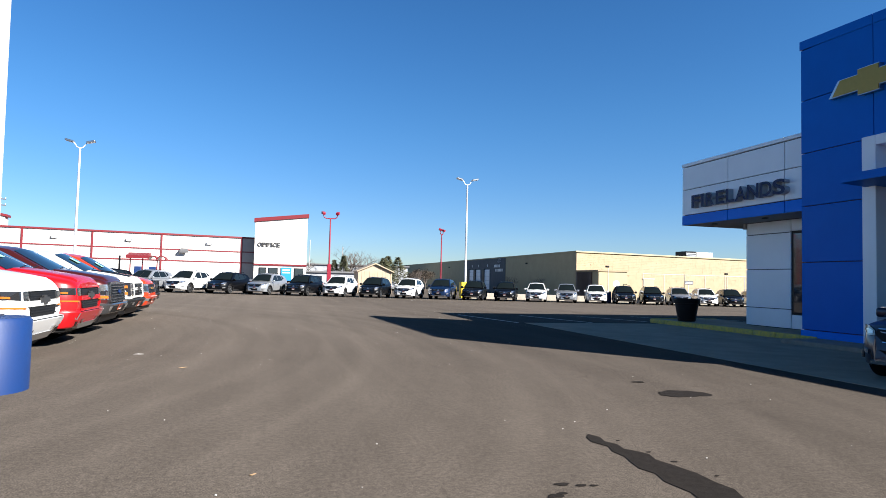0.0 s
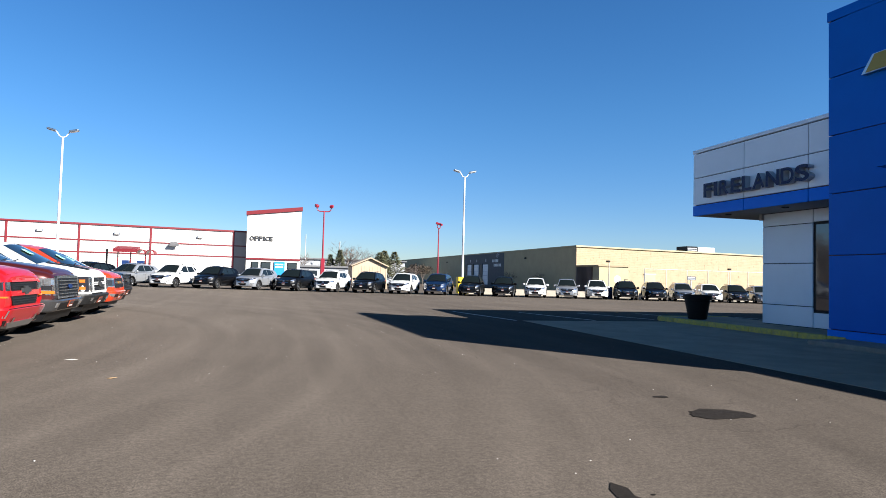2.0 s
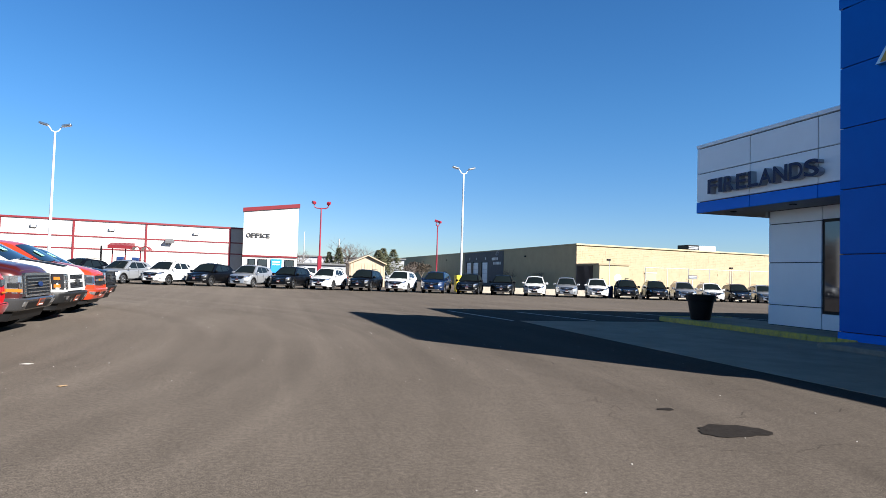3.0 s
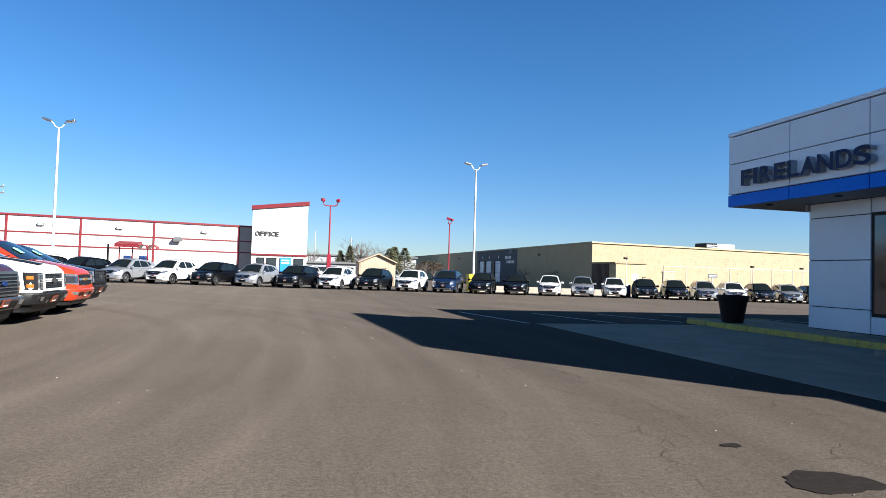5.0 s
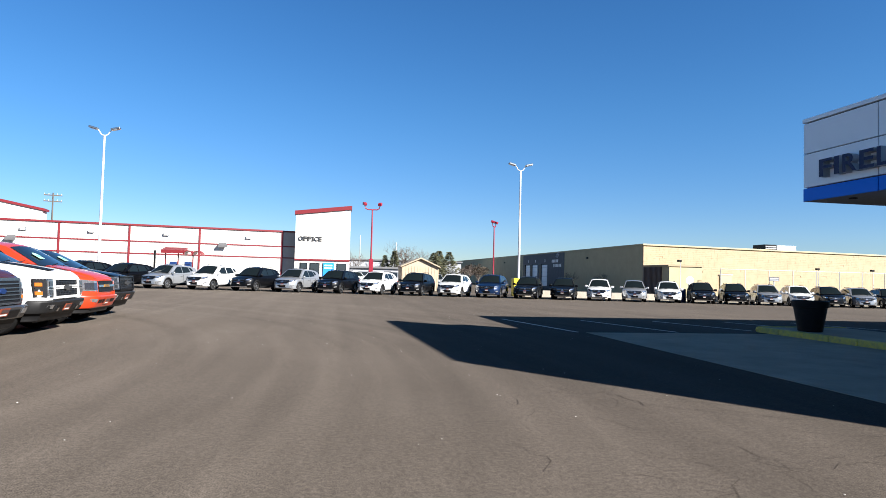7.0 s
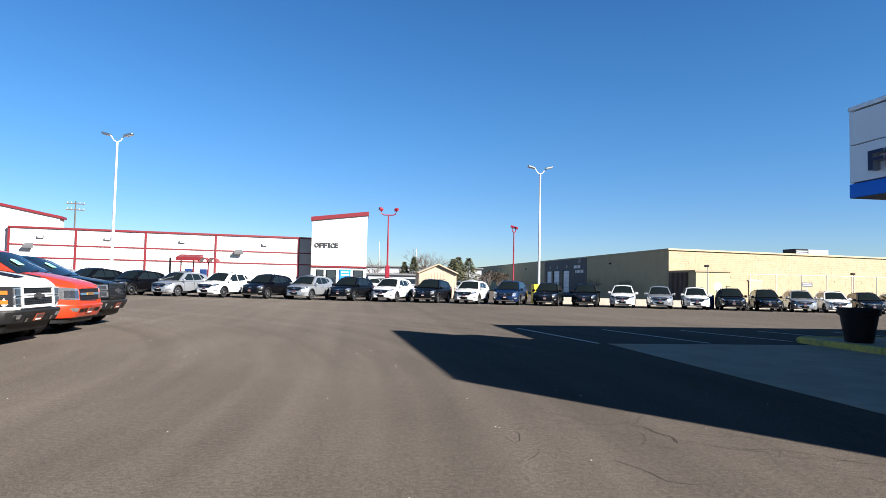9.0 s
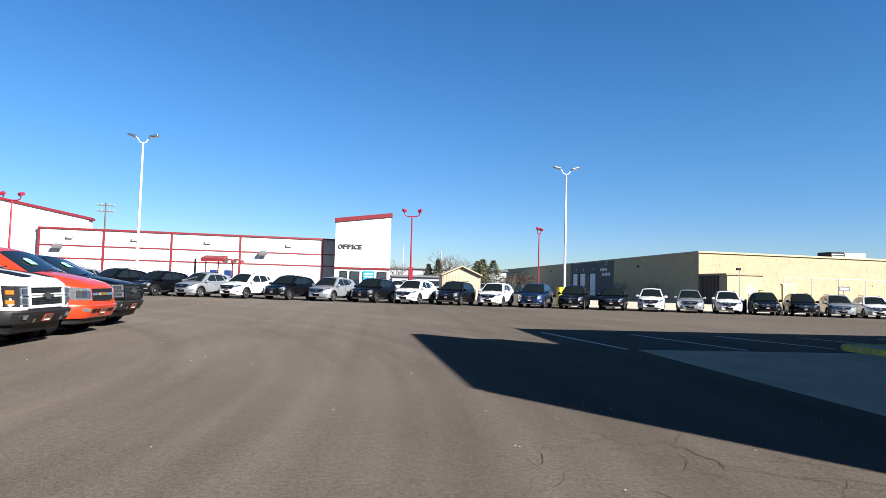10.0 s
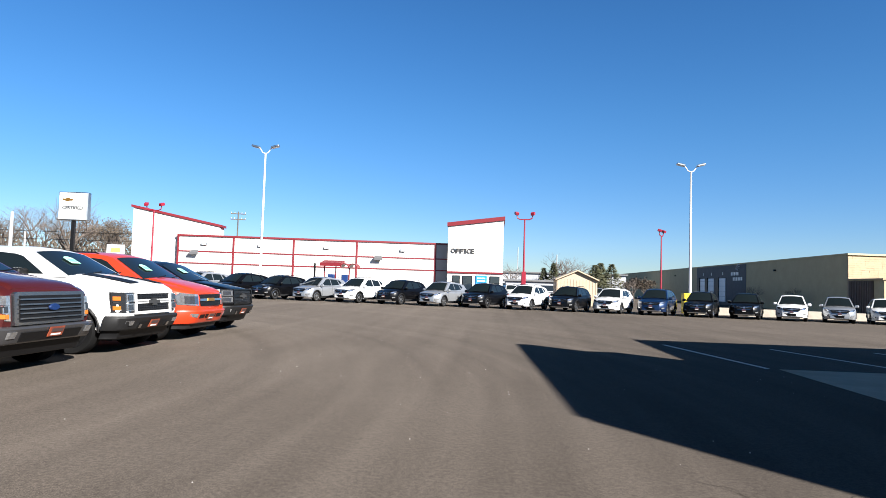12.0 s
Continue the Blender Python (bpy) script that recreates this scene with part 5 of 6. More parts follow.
        for z in (0.78, 0.95):
            c.face("headlamp_lens", [(0.655, z), (0.85, z), (0.85, z + 0.13), (0.655, z + 0.13)], LAMP_G, 0.022, 0.02, both=True)
            c.face("reflector", [(0.69, z + 0.015), (0.83, z + 0.015), (0.83, z + 0.115), (0.69, z + 0.115)], GRILLE_C, 0.026, 0.01, both=True)
            c.face("turn_lamp", [(0.915, z + 0.015), (0.975, z + 0.015), (0.975, z + 0.085), (0.915, z + 0.085)], AMBER, 0.02, 0.02, both=True)
        c.bar("lamp_divider", 0.64, 0.98, 0.922, 0.934, BLACK, 0.028, 0.02, both=True)
        c.wrap("bumper", 0.42, 0.69, 0.06, 0.34, lower, "dark lower front bumper" if dark_lower else "front bumper")
        c.face("fog_lamp", [(0.7, 0.52), (0.88, 0.52), (0.88, 0.6), (0.7, 0.6)], LAMP_G, 0.07, 0.03, both=True)
        c.face("lower_intake", [(-0.42, 0.45), (0.42, 0.45), (0.5, 0.56), (-0.5, 0.56)], BLACK, 0.066, 0.03)
        c.face("tow_hook", [(0.44, 0.46), (0.52, 0.46), (0.52, 0.53), (0.44, 0.53)], CHROME, 0.1, 0.06, both=True)
    c.wrap("air_dam", 0.27, 0.36 if newer else 0.45, -0.03, 0.34, BLACK)
    c.face("badge", [(-0.2, 0.90), (-0.06, 0.90), (-0.06, 0.865), (0.08, 0.865), (0.08, 0.90), (0.2, 0.90), (0.18, 0.965), (0.06, 0.965), (0.06, 1.0), (-0.08, 1.0), (-0.08, 0.965), (-0.18, 0.965)], INK, 0.05, 0.03, "plain bar-shaped badge")
    if not newer:
        c.plate_tag(0.53, 0, 0.085)
    if stripes:
        for sy in (-1, 1):
            bm = bmesh.new()
            for xa, xb in ((-0.14, -0.5), (-0.5, -1.05)):
                za, zb = c.lerp(c.s["top"], xa), c.lerp(c.s["top"], xb)
                slab(bm, [(xa, sy * 0.28, za + 0.034), (xa, sy * 0.58, za + 0.016), (xb, sy * 0.62, zb + 0.016), (xb, sy * 0.3, zb + 0.034)], (0, 0, 0.008))
            part("hood_stripe", bm, BLACK, c.root, "black hood stripe")
    c.price_tag(0.55, -0.2, 0.26)
    return c


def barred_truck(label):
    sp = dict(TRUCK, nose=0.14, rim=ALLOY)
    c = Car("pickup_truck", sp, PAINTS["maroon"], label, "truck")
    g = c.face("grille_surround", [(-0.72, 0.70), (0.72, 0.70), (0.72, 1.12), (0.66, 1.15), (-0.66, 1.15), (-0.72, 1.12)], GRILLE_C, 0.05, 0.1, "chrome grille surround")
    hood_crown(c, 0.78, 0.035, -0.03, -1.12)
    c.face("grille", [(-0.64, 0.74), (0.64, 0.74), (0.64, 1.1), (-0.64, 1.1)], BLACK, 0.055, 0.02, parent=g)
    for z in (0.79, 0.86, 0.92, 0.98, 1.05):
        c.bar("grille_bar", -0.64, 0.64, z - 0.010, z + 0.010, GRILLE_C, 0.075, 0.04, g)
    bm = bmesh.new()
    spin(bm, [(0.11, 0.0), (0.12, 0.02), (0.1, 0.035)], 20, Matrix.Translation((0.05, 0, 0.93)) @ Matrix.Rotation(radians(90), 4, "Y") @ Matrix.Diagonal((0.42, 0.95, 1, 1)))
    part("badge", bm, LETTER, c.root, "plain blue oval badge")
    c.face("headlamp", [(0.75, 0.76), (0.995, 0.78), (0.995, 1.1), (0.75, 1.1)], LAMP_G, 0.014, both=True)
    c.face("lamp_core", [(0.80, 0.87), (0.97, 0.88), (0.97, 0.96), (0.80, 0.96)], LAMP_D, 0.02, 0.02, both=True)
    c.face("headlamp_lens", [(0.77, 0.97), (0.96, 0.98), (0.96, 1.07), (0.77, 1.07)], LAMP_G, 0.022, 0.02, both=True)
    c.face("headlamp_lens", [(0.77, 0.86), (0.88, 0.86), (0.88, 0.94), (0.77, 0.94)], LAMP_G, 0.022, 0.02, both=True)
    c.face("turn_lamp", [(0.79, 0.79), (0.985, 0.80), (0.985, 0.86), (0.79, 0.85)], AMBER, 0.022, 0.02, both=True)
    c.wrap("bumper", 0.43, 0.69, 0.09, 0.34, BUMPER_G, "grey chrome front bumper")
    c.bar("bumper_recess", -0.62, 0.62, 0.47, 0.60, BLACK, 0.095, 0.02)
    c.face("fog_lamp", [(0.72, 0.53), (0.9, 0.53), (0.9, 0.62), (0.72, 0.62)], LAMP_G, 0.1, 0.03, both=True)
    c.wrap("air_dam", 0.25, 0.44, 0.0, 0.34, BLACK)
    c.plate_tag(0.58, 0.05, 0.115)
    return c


BIGSUV = dict(TRUCK, L=5.2, H=1.90, W=2.0, wb=2.95, nose=0.34, nl=0.6, lean=0.14, r=0.39,
              top=[(0, 1.06), (-0.05, 1.11), (-0.12, 1.14), (-0.5, 1.24), (-1.15, 1.35), (-1.4, 1.37), (-4.9, 1.37), (-5.2, 1.2)], belt=1.31, doors=(-1.65, -2.65, -3.6), handles=(-2.45, -3.4),
              cabin=[(-1.15, 1.31), (-1.95, 1.79), (-2.1, 1.83), (-2.4, 1.87), (-3.6, 1.88), (-4.7, 1.84), (-5.12, 1.31)],
              windows=[[(-1.60, 1.37), (-2.05, 1.70), (-2.2, 1.755), (-2.58, 1.79), (-2.62, 1.76), (-2.62, 1.37)], [(-2.7, 1.37), (-2.7, 1.79), (-3.55, 1.79), (-3.62, 1.37)], [(-3.72, 1.38), (-3.70, 1.78), (-4.6, 1.74), (-4.8, 1.4)]],
              rails=(-2.3, -4.6), mirror_mat=CHROME, rim=ALLOY)
MIDTRUCK = dict(TRUCK, L=5.4, H=1.79, W=1.89, r=0.38, wb=3.26, nose=0.32, nl=0.55,
                top=[(0, 1.03), (-0.04, 1.08), (-0.12, 1.11), (-0.5, 1.19), (-1.2, 1.285), (-1.5, 1.30), (-3.6, 1.31), (-5.35, 1.30), (-5.4, 1.15)], belt=1.25, hb=0.89, ht=0.70,
                cabin=[(-1.2, 1.25), (-2.05, 1.71), (-2.2, 1.745), (-2.5, 1.77), (-3.1, 1.77), (-3.5, 1.71), (-3.66, 1.25)],
                windows=[[(-1.68, 1.31), (-2.15, 1.63), (-2.3, 1.665), (-2.6, 1.69), (-2.62, 1.31)], [(-2.7, 1.31), (-2.68, 1.69), (-3.35, 1.66), (-3.48, 1.31)]], rim=ALLOY)


def big_suv(label):
    c = Car("suv", BIGSUV, PAINTS["orange"], label, "car")
    c.face("upper_grille", [(-0.5, 0.94), (0.5, 0.94), (0.54, 1.03), (-0.54, 1.03)], BLACK, 0.01)
    c.face("lower_grille", [(-0.5, 0.77), (0.5, 0.77), (0.52, 0.88), (-0.52, 0.88)], BLACK, 0.01)
    c.bar("crossbar", -0.54, 0.54, 0.885, 0.935, CHROME, 0.025, 0.04)
    c.face("badge", [(-0.17, 0.88), (0.17, 0.88), (0.15, 0.945), (-0.15, 0.945)], GOLD, 0.04, 0.03, "plain bar-shaped badge")
    c.face("headlamp", [(0.6, 0.78), (0.94, 0.8), (0.96, 1.0), (0.9, 1.06), (0.6, 1.03)], LAMP_G, 0.014, both=True)
    c.face("headlamp_core", [(0.64, 0.82), (0.86, 0.83), (0.86, 0.99), (0.64, 0.99)], GRILLE_C, 0.022, 0.02, both=True)
    hood_crown(c, 0.7, 0.03, -0.05, -1.15)
    c.wrap("bumper", 0.37, 0.69, 0.05, 0.34, c.paint, "body-coloured front bumper")
    for y in (-0.42, -0.14, 0.14, 0.42):
        c.bar("bumper_slot", y - 0.11, y + 0.11, 0.5, 0.58, BLACK, 0.056, 0.02)
    c.face("fog_lamp", [(0.66, 0.52), (0.8, 0.54), (0.8, 0.61), (0.66, 0.6)], LAMP_G, 0.06, 0.03, both=True)
    c.wrap("air_dam", 0.26, 0.40, -0.02, 0.34, TRIM_D)
    c.plate_tag(0.53, 0, 0.075)
    c.price_tag(0.45, -0.25, 0.26)
    return c


def park(thing, x, y, heading):
    """Stands a vehicle with the middle of its front at x, y; heading in degrees from +x."""
    thing.matrix_world = pose(x, y, ground_z(x, y), 0, 0, heading)
    return thing


# the row of small cars along the far side
ROW = "sbbswbsbwbwubbwswbbswbsbb"
NAMES = {"b": ("black", "glossy black compact SUV parked in the long row"), "s": ("silver", "silver compact SUV parked in the long row"),
         "w": ("white", "white compact SUV parked in the long row"), "u": ("blue", "metallic blue compact SUV parked in the long row")}
ROW_HEADING = -115.0
made = {}
for i, ch in enumerate(ROW):
    k = i - 12
    # the left front wheel stands on the row line
    wx, wy = 15.67 + k * 2.68, 47.25
    h = radians(ROW_HEADING)
    f, left = Vector((math.cos(h), math.sin(h))), Vector((-math.sin(h), math.cos(h)))
    p = Vector((wx, wy)) + f * SUV["fo"] - left * (SUV["W"] / 2 - 0.05)
    if ch not in made:
        made[ch] = park(small_suv(*NAMES[ch]), p.x, p.y, ROW_HEADING)
        made[ch].matrix_world = made[ch].matrix_world @ Matrix.Scale(0.965, 4)
        made[ch]["group"] = "row of parked compact SUVs"
    else:
        copy_thing(made[ch], pose(p.x, p.y, ground_z(p.x, p.y), 0, 0, ROW_HEADING) @ Matrix.Scale(0.965, 4))

# a few more cars stand beyond the row
for ch, x, y, hd in (("w", 4.7, 80.0, -80), ("u", 12.2, 84.0, -100), ("s", 14.0, 80.0, -95)):
    c = copy_thing(made[ch], pose(x, y, ground_z(x, y), 0, 0, hd))
    c["group"] = "cars beyond the lot"
    c["label"] = {"w": "white", "u": "blue", "s": "silver"}[ch] + " car parked beyond the lot"

# the row of trucks facing the lane
TH = 0.5
white_a = plain_truck("white", "white full-size pickup truck with amber turn strips", True)
park(white_a.root, -3.88, 11.8, TH)
red_a = plain_truck("red", "bright red full-size pickup truck beside a white one", True)
park(red_a.root, -3.91, 14.6, TH)
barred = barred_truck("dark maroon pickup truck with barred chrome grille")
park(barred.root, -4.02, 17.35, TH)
white_b = plain_truck("white", "white pickup truck with black hood stripes and dark bumper", False, True, True)
park(white_b.root, -4.10, 20.4, TH)
orange = big_suv("orange-red full-size SUV with roof rails")
park(orange.root, -4.19, 23.15, TH)
dark = plain_truck("black", "black midsize pickup truck at the end of the row", False, True, False, MIDTRUCK)
park(dark.root, -4.53, 25.9, TH)
for o in (white_a, red_a, barred, white_b, orange, dark):
    o.root["group"] = "row of parked trucks"
    o.root.scale = (1.05, 1.05, 1.05)

# dark blue car by the entrance
near = small_suv("navy", "dark blue compact SUV parked at the showroom entrance")
park(near, 9.08, 7.85, 194)


# ---- lamps, signs, poles ----
def lot_lamp(name, x, y, h, paint_mat, base_mat, label, wide=0.9, r=0.085, base=0.85, heads="flat", turn=0.0, br=0.36):
    root = tagged(empty(name, pose(x, y, ground_z(x, y), 0, 0, turn)), label, "lamp", "lot lamps")
    if base:
        bm = bmesh.new()
        spin(bm, [(br, -0.05), (br, base - 0.04), (br - 0.03, base), (0.05, base)], 32)
        part("base", bm, base_mat, root, "round concrete footing", smooth=40)
    part("flange", bbox(-0.2, 0.2, -0.2, 0.2, base, base + 0.03), SILVERT, root)
    bm = bmesh.new()
    tube(bm, [(0, 0, base), (0, 0, h)], [r * 1.25, r * 0.8], 14)
    part("pole", bm, paint_mat, root, smooth=40)
    for sx in (-1, 1):
        bm = bmesh.new()
        if heads == "flat":
            tube(bm, [(0, 0, h - 0.05), (sx * 0.25 * wide, 0, h + 0.05), (sx * 0.42 * wide, 0, h + 0.3), (sx * 0.55 * wide, 0, h + 0.42)], 0.04, 8)
            arm = part("arm", bm, paint_mat, root, smooth=40)
            hd = bmesh.new()
            box(hd, 0.0, 0.62, -0.2, 0.2, -0.07, 0.07, bevel=0.03)
            hd.transform(pose(sx * 0.5 * wide, 0, h + 0.43, 0, -14, 0 if sx > 0 else 180))
            hb = part("head", hd, SILVERT, root, "flat grey lamp head")
            ln = bmesh.new()
            box(ln, 0.08, 0.56, -0.15, 0.15, -0.085, -0.068)
            ln.transform(pose(sx * 0.5 * wide, 0, h + 0.43, 0, -14, 0 if sx > 0 else 180))
            part("lens", ln, SIGN_W, hb)
        else:
            tube(bm, [(0, 0, h), (sx * 0.5 * wide, 0, h), (sx * 0.78 * wide, 0, h + 0.12), (sx * 0.85 * wide, 0, h + 0.35)], 0.05, 8)
            part("arm", bm, paint_mat, root, smooth=40)
            hd = bmesh.new()
            box(hd, -0.16, 0.16, -0.24, 0.17, -0.125, 0.125, bevel=0.03)
            hd.transform(pose(sx * 0.88 * wide, 0, h + 0.52, 18, 0, -sx * 18))
            hb = part("head", hd, paint_mat, root, "red floodlight head")
    return root


lot_lamp("lot_lamp", -15.05, 54.5, 10.8, WHITE_P, CONCRETE_L, "tall white lot lamp with two flat heads")
lot_lamp("lot_lamp", 17.15, 57.0, 10.6, WHITE_P, BLUE_P, "tall white lot lamp behind the car row")
lot_lamp("lot_lamp", -3.72, 9.05, 10.6, WHITE_P, BLUE_P, "tall white lot lamp on a blue-painted footing", r=0.13, base=0.87, br=0.55)
lot_lamp("red_lamp", 5.0, 62.9, 7.2, RED_P, CONCRETE_L, "red lamp pole with two floodlights", 0.8, 0.075, 0.3, "flood")
lot_lamp("red_lamp", 19.3, 74.0, 7.1, RED_P, CONCRETE_L, "red lamp pole with two floodlights beside the warehouse", 0.8, 0.075, 0.3, "flood", 60)
lot_lamp("red_lamp", -26.8, 60.0, 6.75, RED_P, CONCRETE_L, "red lamp pole before the white wing", 0.8, 0.075, 0.3, "flood")


def red_cabinet():
    tagged(obj("red_cabinet", bbox(4.81, 5.19, 62.71, 63.09, 0.3, 2.75, bevel=0.03), RED_P), "narrow red steel casing round the lamp pole", "cabinet")


red_cabinet()


def planter():
    root = tagged(empty("planter_pot", pose(14.6, 20.75, 0.146) @ Matrix.Scale(0.94, 4)), "large dark brown plastic planter pot on the pavement", "planter")
    bm = bmesh.new()
    spin(bm, [(0.30, 0), (0.33, 0.02), (0.44, 0.68), (0.44, 0.7), (0.49, 0.71), (0.505, 0.88), (0.47, 0.9), (0.44, 0.86), (0.40, 0.8), (0.1, 0.78)], 32)
    part("pot", bm, mat("pot_plastic", (0.012, 0.007, 0.006), 0.6, var=0.25, scale=8, spec=0.2), root, smooth=40)
    bm = bmesh.new()
    spin(bm, [(0.40, 0.805), (0.3, 0.83), (0.05, 0.85)], 20)
    part("soil", bm, mat("potting_soil", (0.03, 0.022, 0.016), 0.95, var=0.4, scale=20, bump=0.6, bscale=40), root)


planter()


def certified_sign():
    root = tagged(empty("lot_sign", pose(-27.07, 50.0, ground_z(-27, 50), 0, 0, 8)), "white square pylon sign with grey cabinet on a dark pole", "sign")
    part("pole", bbox(-0.11, 0.11, 0.14, 0.36, -0.2, 5.0), BLACK, root)
    part("cabinet", bbox(-1.0, 1.0, 0.0, 0.5, 4.85, 6.84, bevel=0.04), SILVERT, root)
    face = part("face", bbox(-0.93, 0.93, -0.02, 0.0, 4.92, 6.77), SIGN_W, root)
    part("gold_mark", plate([(-0.72, -0.04, 6.22), (-0.5, -0.04, 6.22), (-0.5, -0.04, 6.16), (-0.25, -0.04, 6.16), (-0.25, -0.04, 6.22), (-0.02, -0.04, 6.22), (0.02, -0.04, 6.36), (-0.22, -0.04, 6.36), (-0.22, -0.04, 6.42), (-0.47, -0.04, 6.42), (-0.47, -0.04, 6.36), (-0.68, -0.04, 6.36)], (0, 0.02, 0)), GOLD, face)
    for i in range(3):
        part("grey_mark", plate([(0.28 + i * 0.16, -0.04, 6.15 + i * 0.06), (0.4 + i * 0.16, -0.04, 6.2 + i * 0.06), (0.44 + i * 0.16, -0.04, 6.44 + i * 0.06), (0.33 + i * 0.16, -0.04, 6.38 + i * 0.06)], (0, 0.02, 0)), GREY_INK, face)
    m = Matrix.Translation((0, -0.03, 5.62)) @ Matrix(((1, 0, 0, 0), (0, 0, -1, 0), (0, 1, 0, 0), (0, 0, 0, 1)))
    lettering("letters", "CERTIFIED", 0.30, 0.02, INK, m, face, "black letters", 1.02, 0.009)
    for i in range(9):
        if i != 3:
            part("letter_bar", bbox(-0.74 + i * 0.165, -0.62 + i * 0.165, -0.035, -0.02, 5.38, 5.52), GREY_INK, face)


certified_sign()


def utility_pole(x, y, h, label="wooden utility pole with a crossarm", arm=True, mt=WOOD_P, r=0.16, turn=20):
    root = tagged(empty("utility_pole", pose(x, y, ground_z(x, y), 0, 0, turn)), label, "utility pole", "utility poles")
    bm = bmesh.new()
    tube(bm, [(0, 0, -0.2), (0, 0, h)], [r, r * 0.65], 10)
    part("pole", bm, mt, root, smooth=50)
    if arm:
        for z in (h - 0.5, h - 1.5):
            part("crossarm", bbox(-1.3, 1.3, -0.07, 0.07, z, z + 0.16), mt, root)
            for x2 in (-1.2, -0.6, 0.6, 1.2):
                bm = bmesh.new()
                tube(bm, [(x2, 0, z + 0.16), (x2, 0, z + 0.4)], 0.06, 6)
                part("insulator", bm, POLE_G, root)
    return root


utility_pole(-44, 118, 13.0)
utility_pole(-66.1, 92, 9.5, arm=False, mt=POLE_G, label="pale grey utility pole beside the road", r=0.3)
utility_pole(-72.7, 103, 7.6, arm=False, mt=POLE_G, label="short pale grey utility pole", r=0.2)
utility_pole(17.9, 172, 9.9, arm=False, mt=POLE_G, label="distant slim grey pole", r=0.17)
utility_pole(6.3, 120, 8.3, arm=False, mt=POLE_G, label="distant grey lamp standard", r=0.09)
utility_pole(50.2, 62.0, 3.3, arm=False, mt=POLE_G, label="thin grey lamp standard before the warehouse", r=0.05)
utility_pole(56.6, 62.0, 3.3, arm=False, mt=POLE_G, label="thin grey lamp standard before the warehouse", r=0.05)
utility_pole(33.8, 60.0, 3.7, arm=False, mt=POLE_G, label="thin grey lamp standard beside the enclosure", r=0.05)
for x, y, z in ((50.2, 62.0, 3.0), (56.6, 62.0, 3.0), (33.8, 60.0, 3.35)):
    tagged(obj("flood_lamp", bbox(x - 0.28, x + 0.08, y - 0.14, y + 0.14, z - 0.12, z + 0.08, bevel=0.03), BLACK), "small dark floodlight on its standard", "floodlight", "floodlights")


def small_signs():
    root = tagged(empty("notice_board", pose(43.6, 60.0, ground_z(43.6, 60))), "small grey notice board on a post", "sign")
    part("post", bbox(-0.04, 0.04, -0.04, 0.04, 0, 2.4), POLE_G, root)
    part("board", bbox(-0.55, 0.55, -0.08, -0.04, 1.95, 2.35), DARK_S, root)
    for z in (2.03, 2.18):
        part("text_bar", bbox(-0.45, 0.45, -0.09, -0.08, z, z + 0.08), GREY_INK, root)
    root = tagged(empty("round_dish", pose(34.2, 59.2, ground_z(34, 59))), "round white dish on a short post", "dish")
    part("post", bbox(-0.04, 0.04, -0.04, 0.04, 0, 1.7), POLE_G, root)
    bm = bmesh.new()
    spin(bm, [(0.1, 0.0), (0.36, 0.08), (0.38, 0.1), (0.1, 0.03)], 24, Matrix.Translation((0, -0.1, 1.75)) @ Matrix.Rotation(radians(90), 4, "X"))
    part("dish", bm, SIGN_W, root, smooth=40)
    root = tagged(empty("roadside_sign", pose(-42.7, 80.0, ground_z(-42.7, 80))), "pale yellow roadside sign on two posts", "sign")
    for x in (-0.8, 0.8):
        part("post", bbox(x - 0.08, x + 0.08, -0.08, 0.08, 0, 3.6), POLE_G, root)
    b = part("board", bbox(-1.1, 1.1, -0.12, 0.0, 3.5, 4.6), SIGN_W, root)
    part("green_mark", bbox(-0.6, 0.6, -0.14, -0.12, 3.7, 4.2), mat("green_ink", (0.35, 0.5, 0.1), 0.6), b)


small_signs()


def wires():
    for k, (dz, dx) in enumerate(((0, 0), (-1.2, 0.3), (-2.6, 0.1))):
        bm = bmesh.new()
        a, b = Vector((-130, 78, 9.5 + dz)), Vector((-50, 107, 8.2 + dz))
        pts = []
        for i in range(17):
            f = i / 16
            p = a.lerp(b, f)
            p.z -= 1.6 * 4 * f * (1 - f) * 0.6
            pts.append(p)
        tube(bm, pts, 0.035, 5)
        tagged(obj("overhead_wire", bm, BLACK), "sagging black overhead wire by the road", "wire", "overhead wires")


wires()


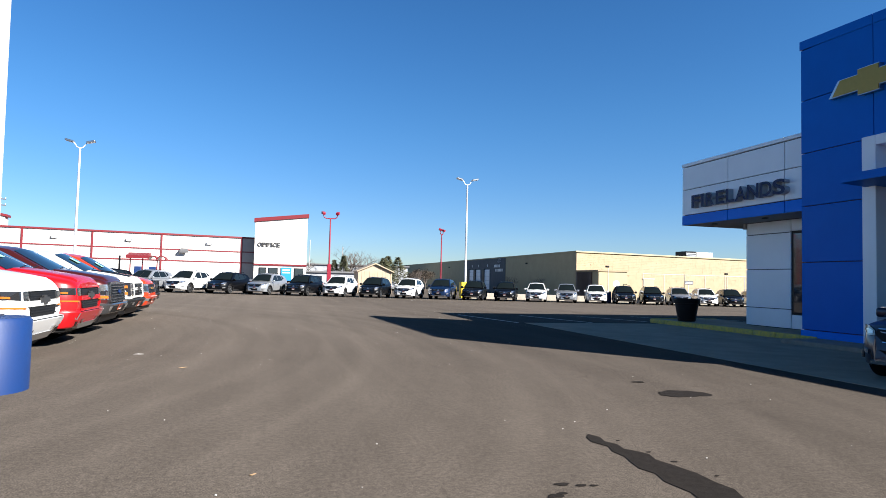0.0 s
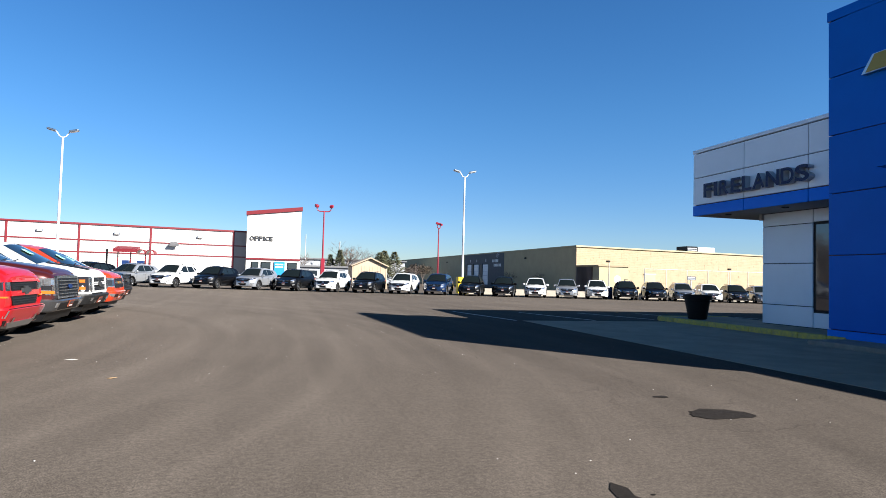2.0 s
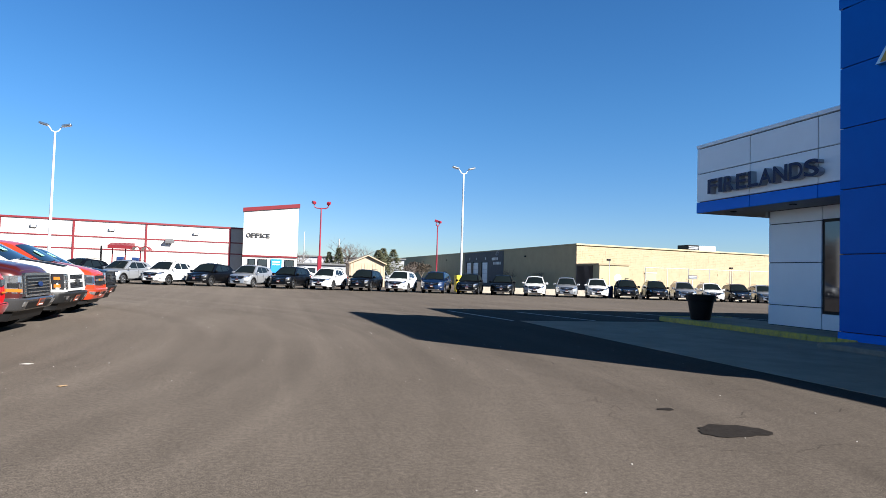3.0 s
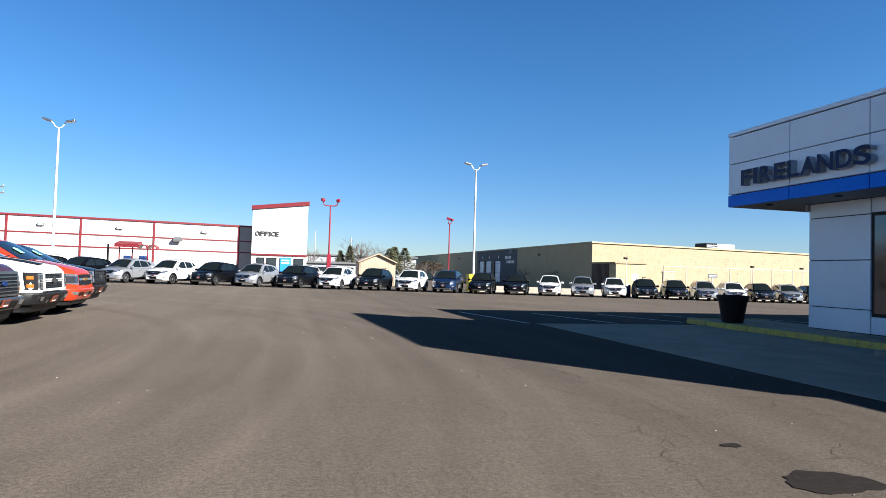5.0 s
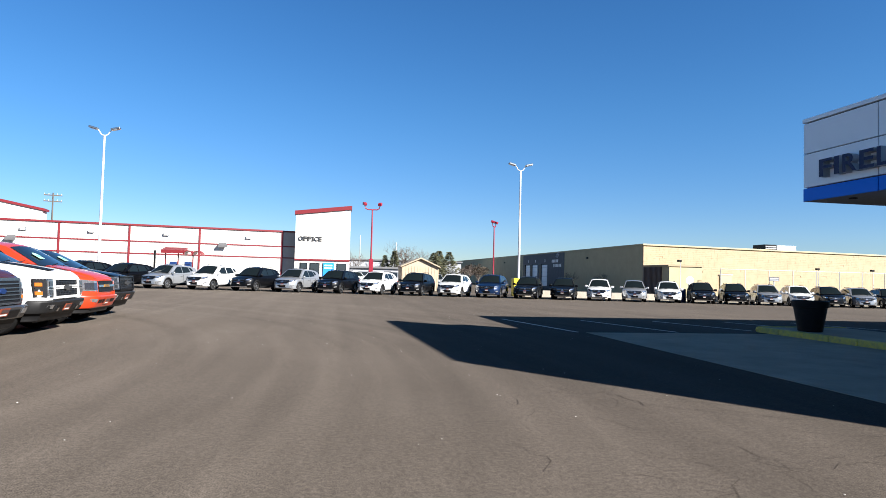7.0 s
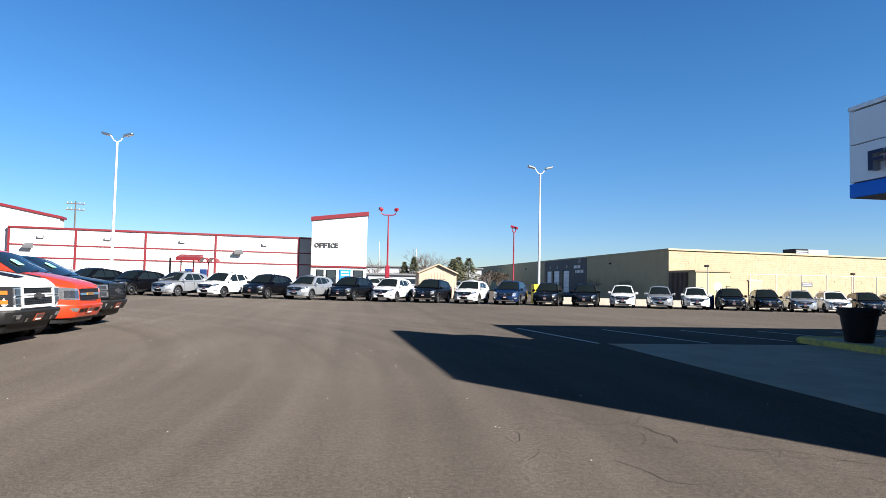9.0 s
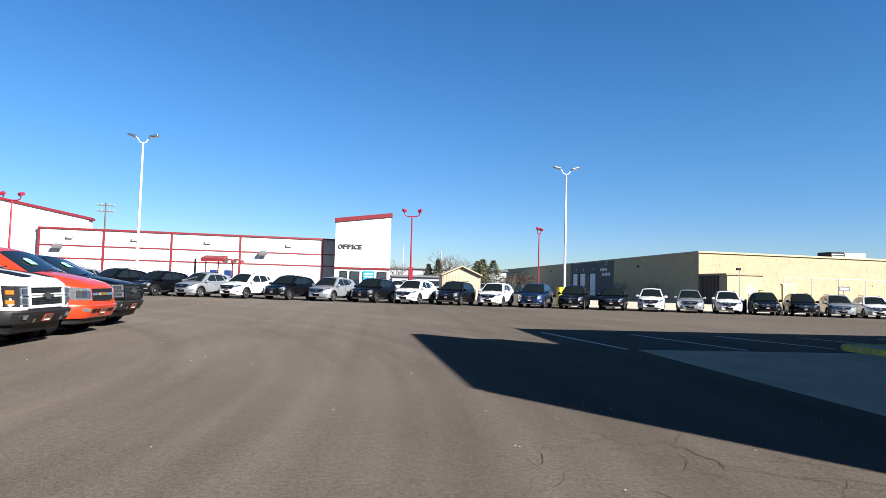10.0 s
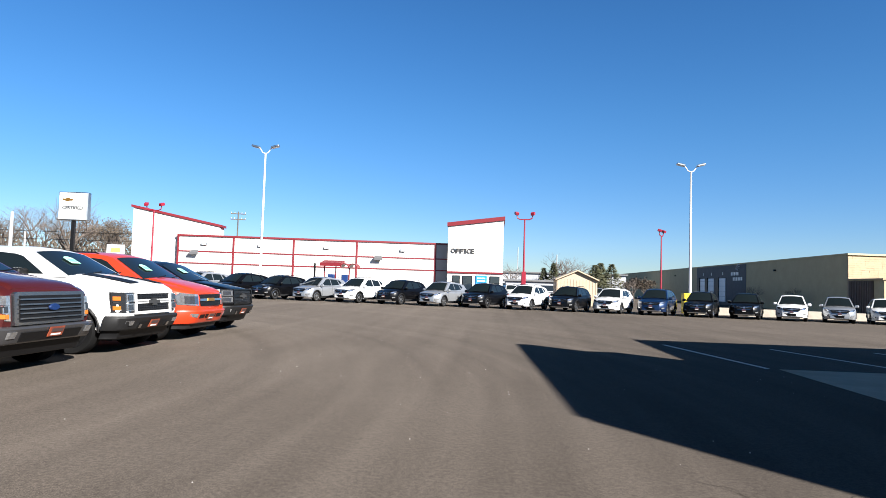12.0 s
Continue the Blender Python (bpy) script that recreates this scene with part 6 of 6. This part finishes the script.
# ---- trees ----
def bare_tree(x, y, h, seed, spread=0.45, leafy=0.0, deep=4, label="bare leafless tree in the distance"):
    rnd = random.Random(seed)
    root = tagged(empty("bare_tree", pose(x, y, ground_z(x, y), 0, 0, rnd.uniform(0, 360))), label, "tree", "bare trees")
    trunk, twigs, leaves = bmesh.new(), bmesh.new(), bmesh.new()

    def grow(p, d, length, r, depth):
        q = p + d * length
        mid = p + d * length * 0.5 + Vector((rnd.uniform(-1, 1), rnd.uniform(-1, 1), 0)) * length * 0.06
        tube(trunk if depth < 2 else twigs, [p, mid, q], [r, r * 0.8, r * 0.6], 6 if depth < 2 else 4, cap=False)
        if depth >= deep:
            if leafy:
                for _ in range(3):
                    c = q + Vector((rnd.uniform(-0.3, 0.3), rnd.uniform(-0.3, 0.3), rnd.uniform(-0.3, 0.3)))
                    a = Vector((rnd.uniform(-1, 1), rnd.uniform(-1, 1), rnd.uniform(-1, 1))).normalized() * 0.22 * leafy
                    b = a.orthogonal().normalized() * 0.16 * leafy
                    leaves.faces.new([leaves.verts.new(c + v) for v in (a, b, -a, -b)])
            return
        n = rnd.choice((3, 3, 4)) if depth else 6
        for k in range(n):
            az = 2 * math.pi * (k + rnd.random() * 0.8) / n
            tilt = rnd.uniform(0.3, 0.75) * (0.8 + spread)
            side = Vector((math.cos(az), math.sin(az), 0))
            nd = (d * math.cos(tilt) + side * math.sin(tilt) + Vector((0, 0, 0.15))).normalized()
            start = p + d * length * rnd.uniform(0.55, 1.0)
            grow(start, nd, length * rnd.uniform(0.55, 0.8), r * 0.5, depth + 1)
    grow(Vector((0, 0, -0.1)), Vector((0, 0, 1)), h * 0.36, h * 0.022, 0)
    part("trunk", trunk, BARK, root)
    part("crown", twigs, TWIG, root, "bare twig crown")
    if leafy:
        part("leaves", leaves, DRYLEAF, root, "dry brown leaves")
    return root


def conifer(x, y, h, seed, r=0.5, label="dark green conifer in the distance"):
    rnd = random.Random(seed)
    root = tagged(empty("conifer", pose(x, y, ground_z(x, y))), label, "tree", "conifers")
    bm = bmesh.new()
    tube(bm, [(0, 0, -0.1), (0, 0, h * 0.96)], [h * 0.02, 0.02], 6)
    part("trunk", bm, BARK, root)
    bm = bmesh.new()
    n = int(h * 330)
    for i in range(n):
        f = rnd.random() ** 0.8
        z = h * (0.08 + 0.92 * f)
        rad = h * r * (1 - f) * rnd.uniform(0.25, 1.1) + 0.05
        az = rnd.uniform(0, 2 * math.pi)
        o = Vector((math.cos(az), math.sin(az), 0))
        c = o * rad + Vector((0, 0, z - rad * 0.25))
        ln = rnd.uniform(0.25, 0.55) * (0.5 + h / 16)
        tip = c + o * ln + Vector((0, 0, rnd.uniform(-0.2, 0.2) * ln))
        s = Vector((-o.y, o.x, rnd.uniform(-0.6, 0.6))).normalized() * ln * 0.26
        up = Vector((0, 0, ln * 0.16))
        a, b, d, e = bm.verts.new(c - s), bm.verts.new(tip), bm.verts.new(c + s), bm.verts.new(c + up)
        bm.faces.new((a, b, e))
        bm.faces.new((b, d, e))
    part("crown", bm, NEEDLE, root, "layered needle crown")
    return root


for i, (x, y, h) in enumerate(((15.9, 95, 4.7), (18.3, 96, 4.9), (17.1, 98, 5.1), (16.6, 96, 4.2))):
    conifer(x, y, h, i, 0.6)
conifer(12.4, 118, 5.6, 9, 0.3)
conifer(10.8, 119, 4.8, 10, 0.32)
bare_tree(14.0, 122, 9.0, 1)
bare_tree(16.2, 124, 8.6, 2)
bare_tree(19.4, 120, 7.0, 3)
bare_tree(5.0, 112, 6.5, 4)
bare_tree(20.4, 92, 4.0, 5, leafy=0.6, label="small tree with dry brown leaves")
bare_tree(22.0, 93, 3.8, 6, leafy=0.5, label="small tree with dry brown leaves")
bare_tree(15.6, 70.0, 3.4, 8, label="small bare shrub by the warehouse")
bare_tree(32.2, 84, 3.4, 12, label="small bare shrub against the warehouse wall")
bare_tree(32.2, 74.5, 3.2, 13, label="small bare shrub against the warehouse wall")
for i, (x, y, h) in enumerate(((-66, 104, 15.5), (-64, 112, 12.5), (-73, 106, 14.5), (-58, 122, 11.0), (-76, 130, 12.5), (-82, 110, 14.0), (-92, 112, 13.0), (-61, 128, 12.5), (-69, 110, 13.5), (-66, 118, 10.0))):
    bare_tree(x, y, h, 20 + i, leafy=0.6 if i % 3 == 1 else 0.0, deep=5, label="tall bare roadside tree")
conifer(-55, 108, 8.0, 40, 0.3)
conifer(-52, 112, 6.5, 41, 0.3)


def hedgerow():
    rnd = random.Random(77)
    bm = bmesh.new()
    for i in range(21000):
        x = rnd.uniform(-140, -61)
        top = 9.2 + 1.5 * math.sin(x * 0.31) + 1.1 * math.sin(x * 0.83 + 1) + 0.7 * math.sin(x * 2.1)
        c = Vector((x, 124 + rnd.uniform(-3, 3), rnd.random() ** 1.5 * top))
        # mostly upright brush, thinner towards the top
        thin = 1.0 - 0.55 * c.z / top
        a = Vector((rnd.uniform(-0.6, 0.6), rnd.uniform(-0.6, 0.6), rnd.uniform(0.3, 1))).normalized() * rnd.uniform(0.3, 0.7)
        b = a.orthogonal().normalized() * rnd.uniform(0.06, 0.24) * thin
        bm.faces.new([bm.verts.new(c + v) for v in (a, b, -a, -b)])
    tagged(obj("hedgerow", bm, [DRYLEAF]), "brownish autumn hedgerow beyond the lot", "hedge", kind="stuff")


hedgerow()
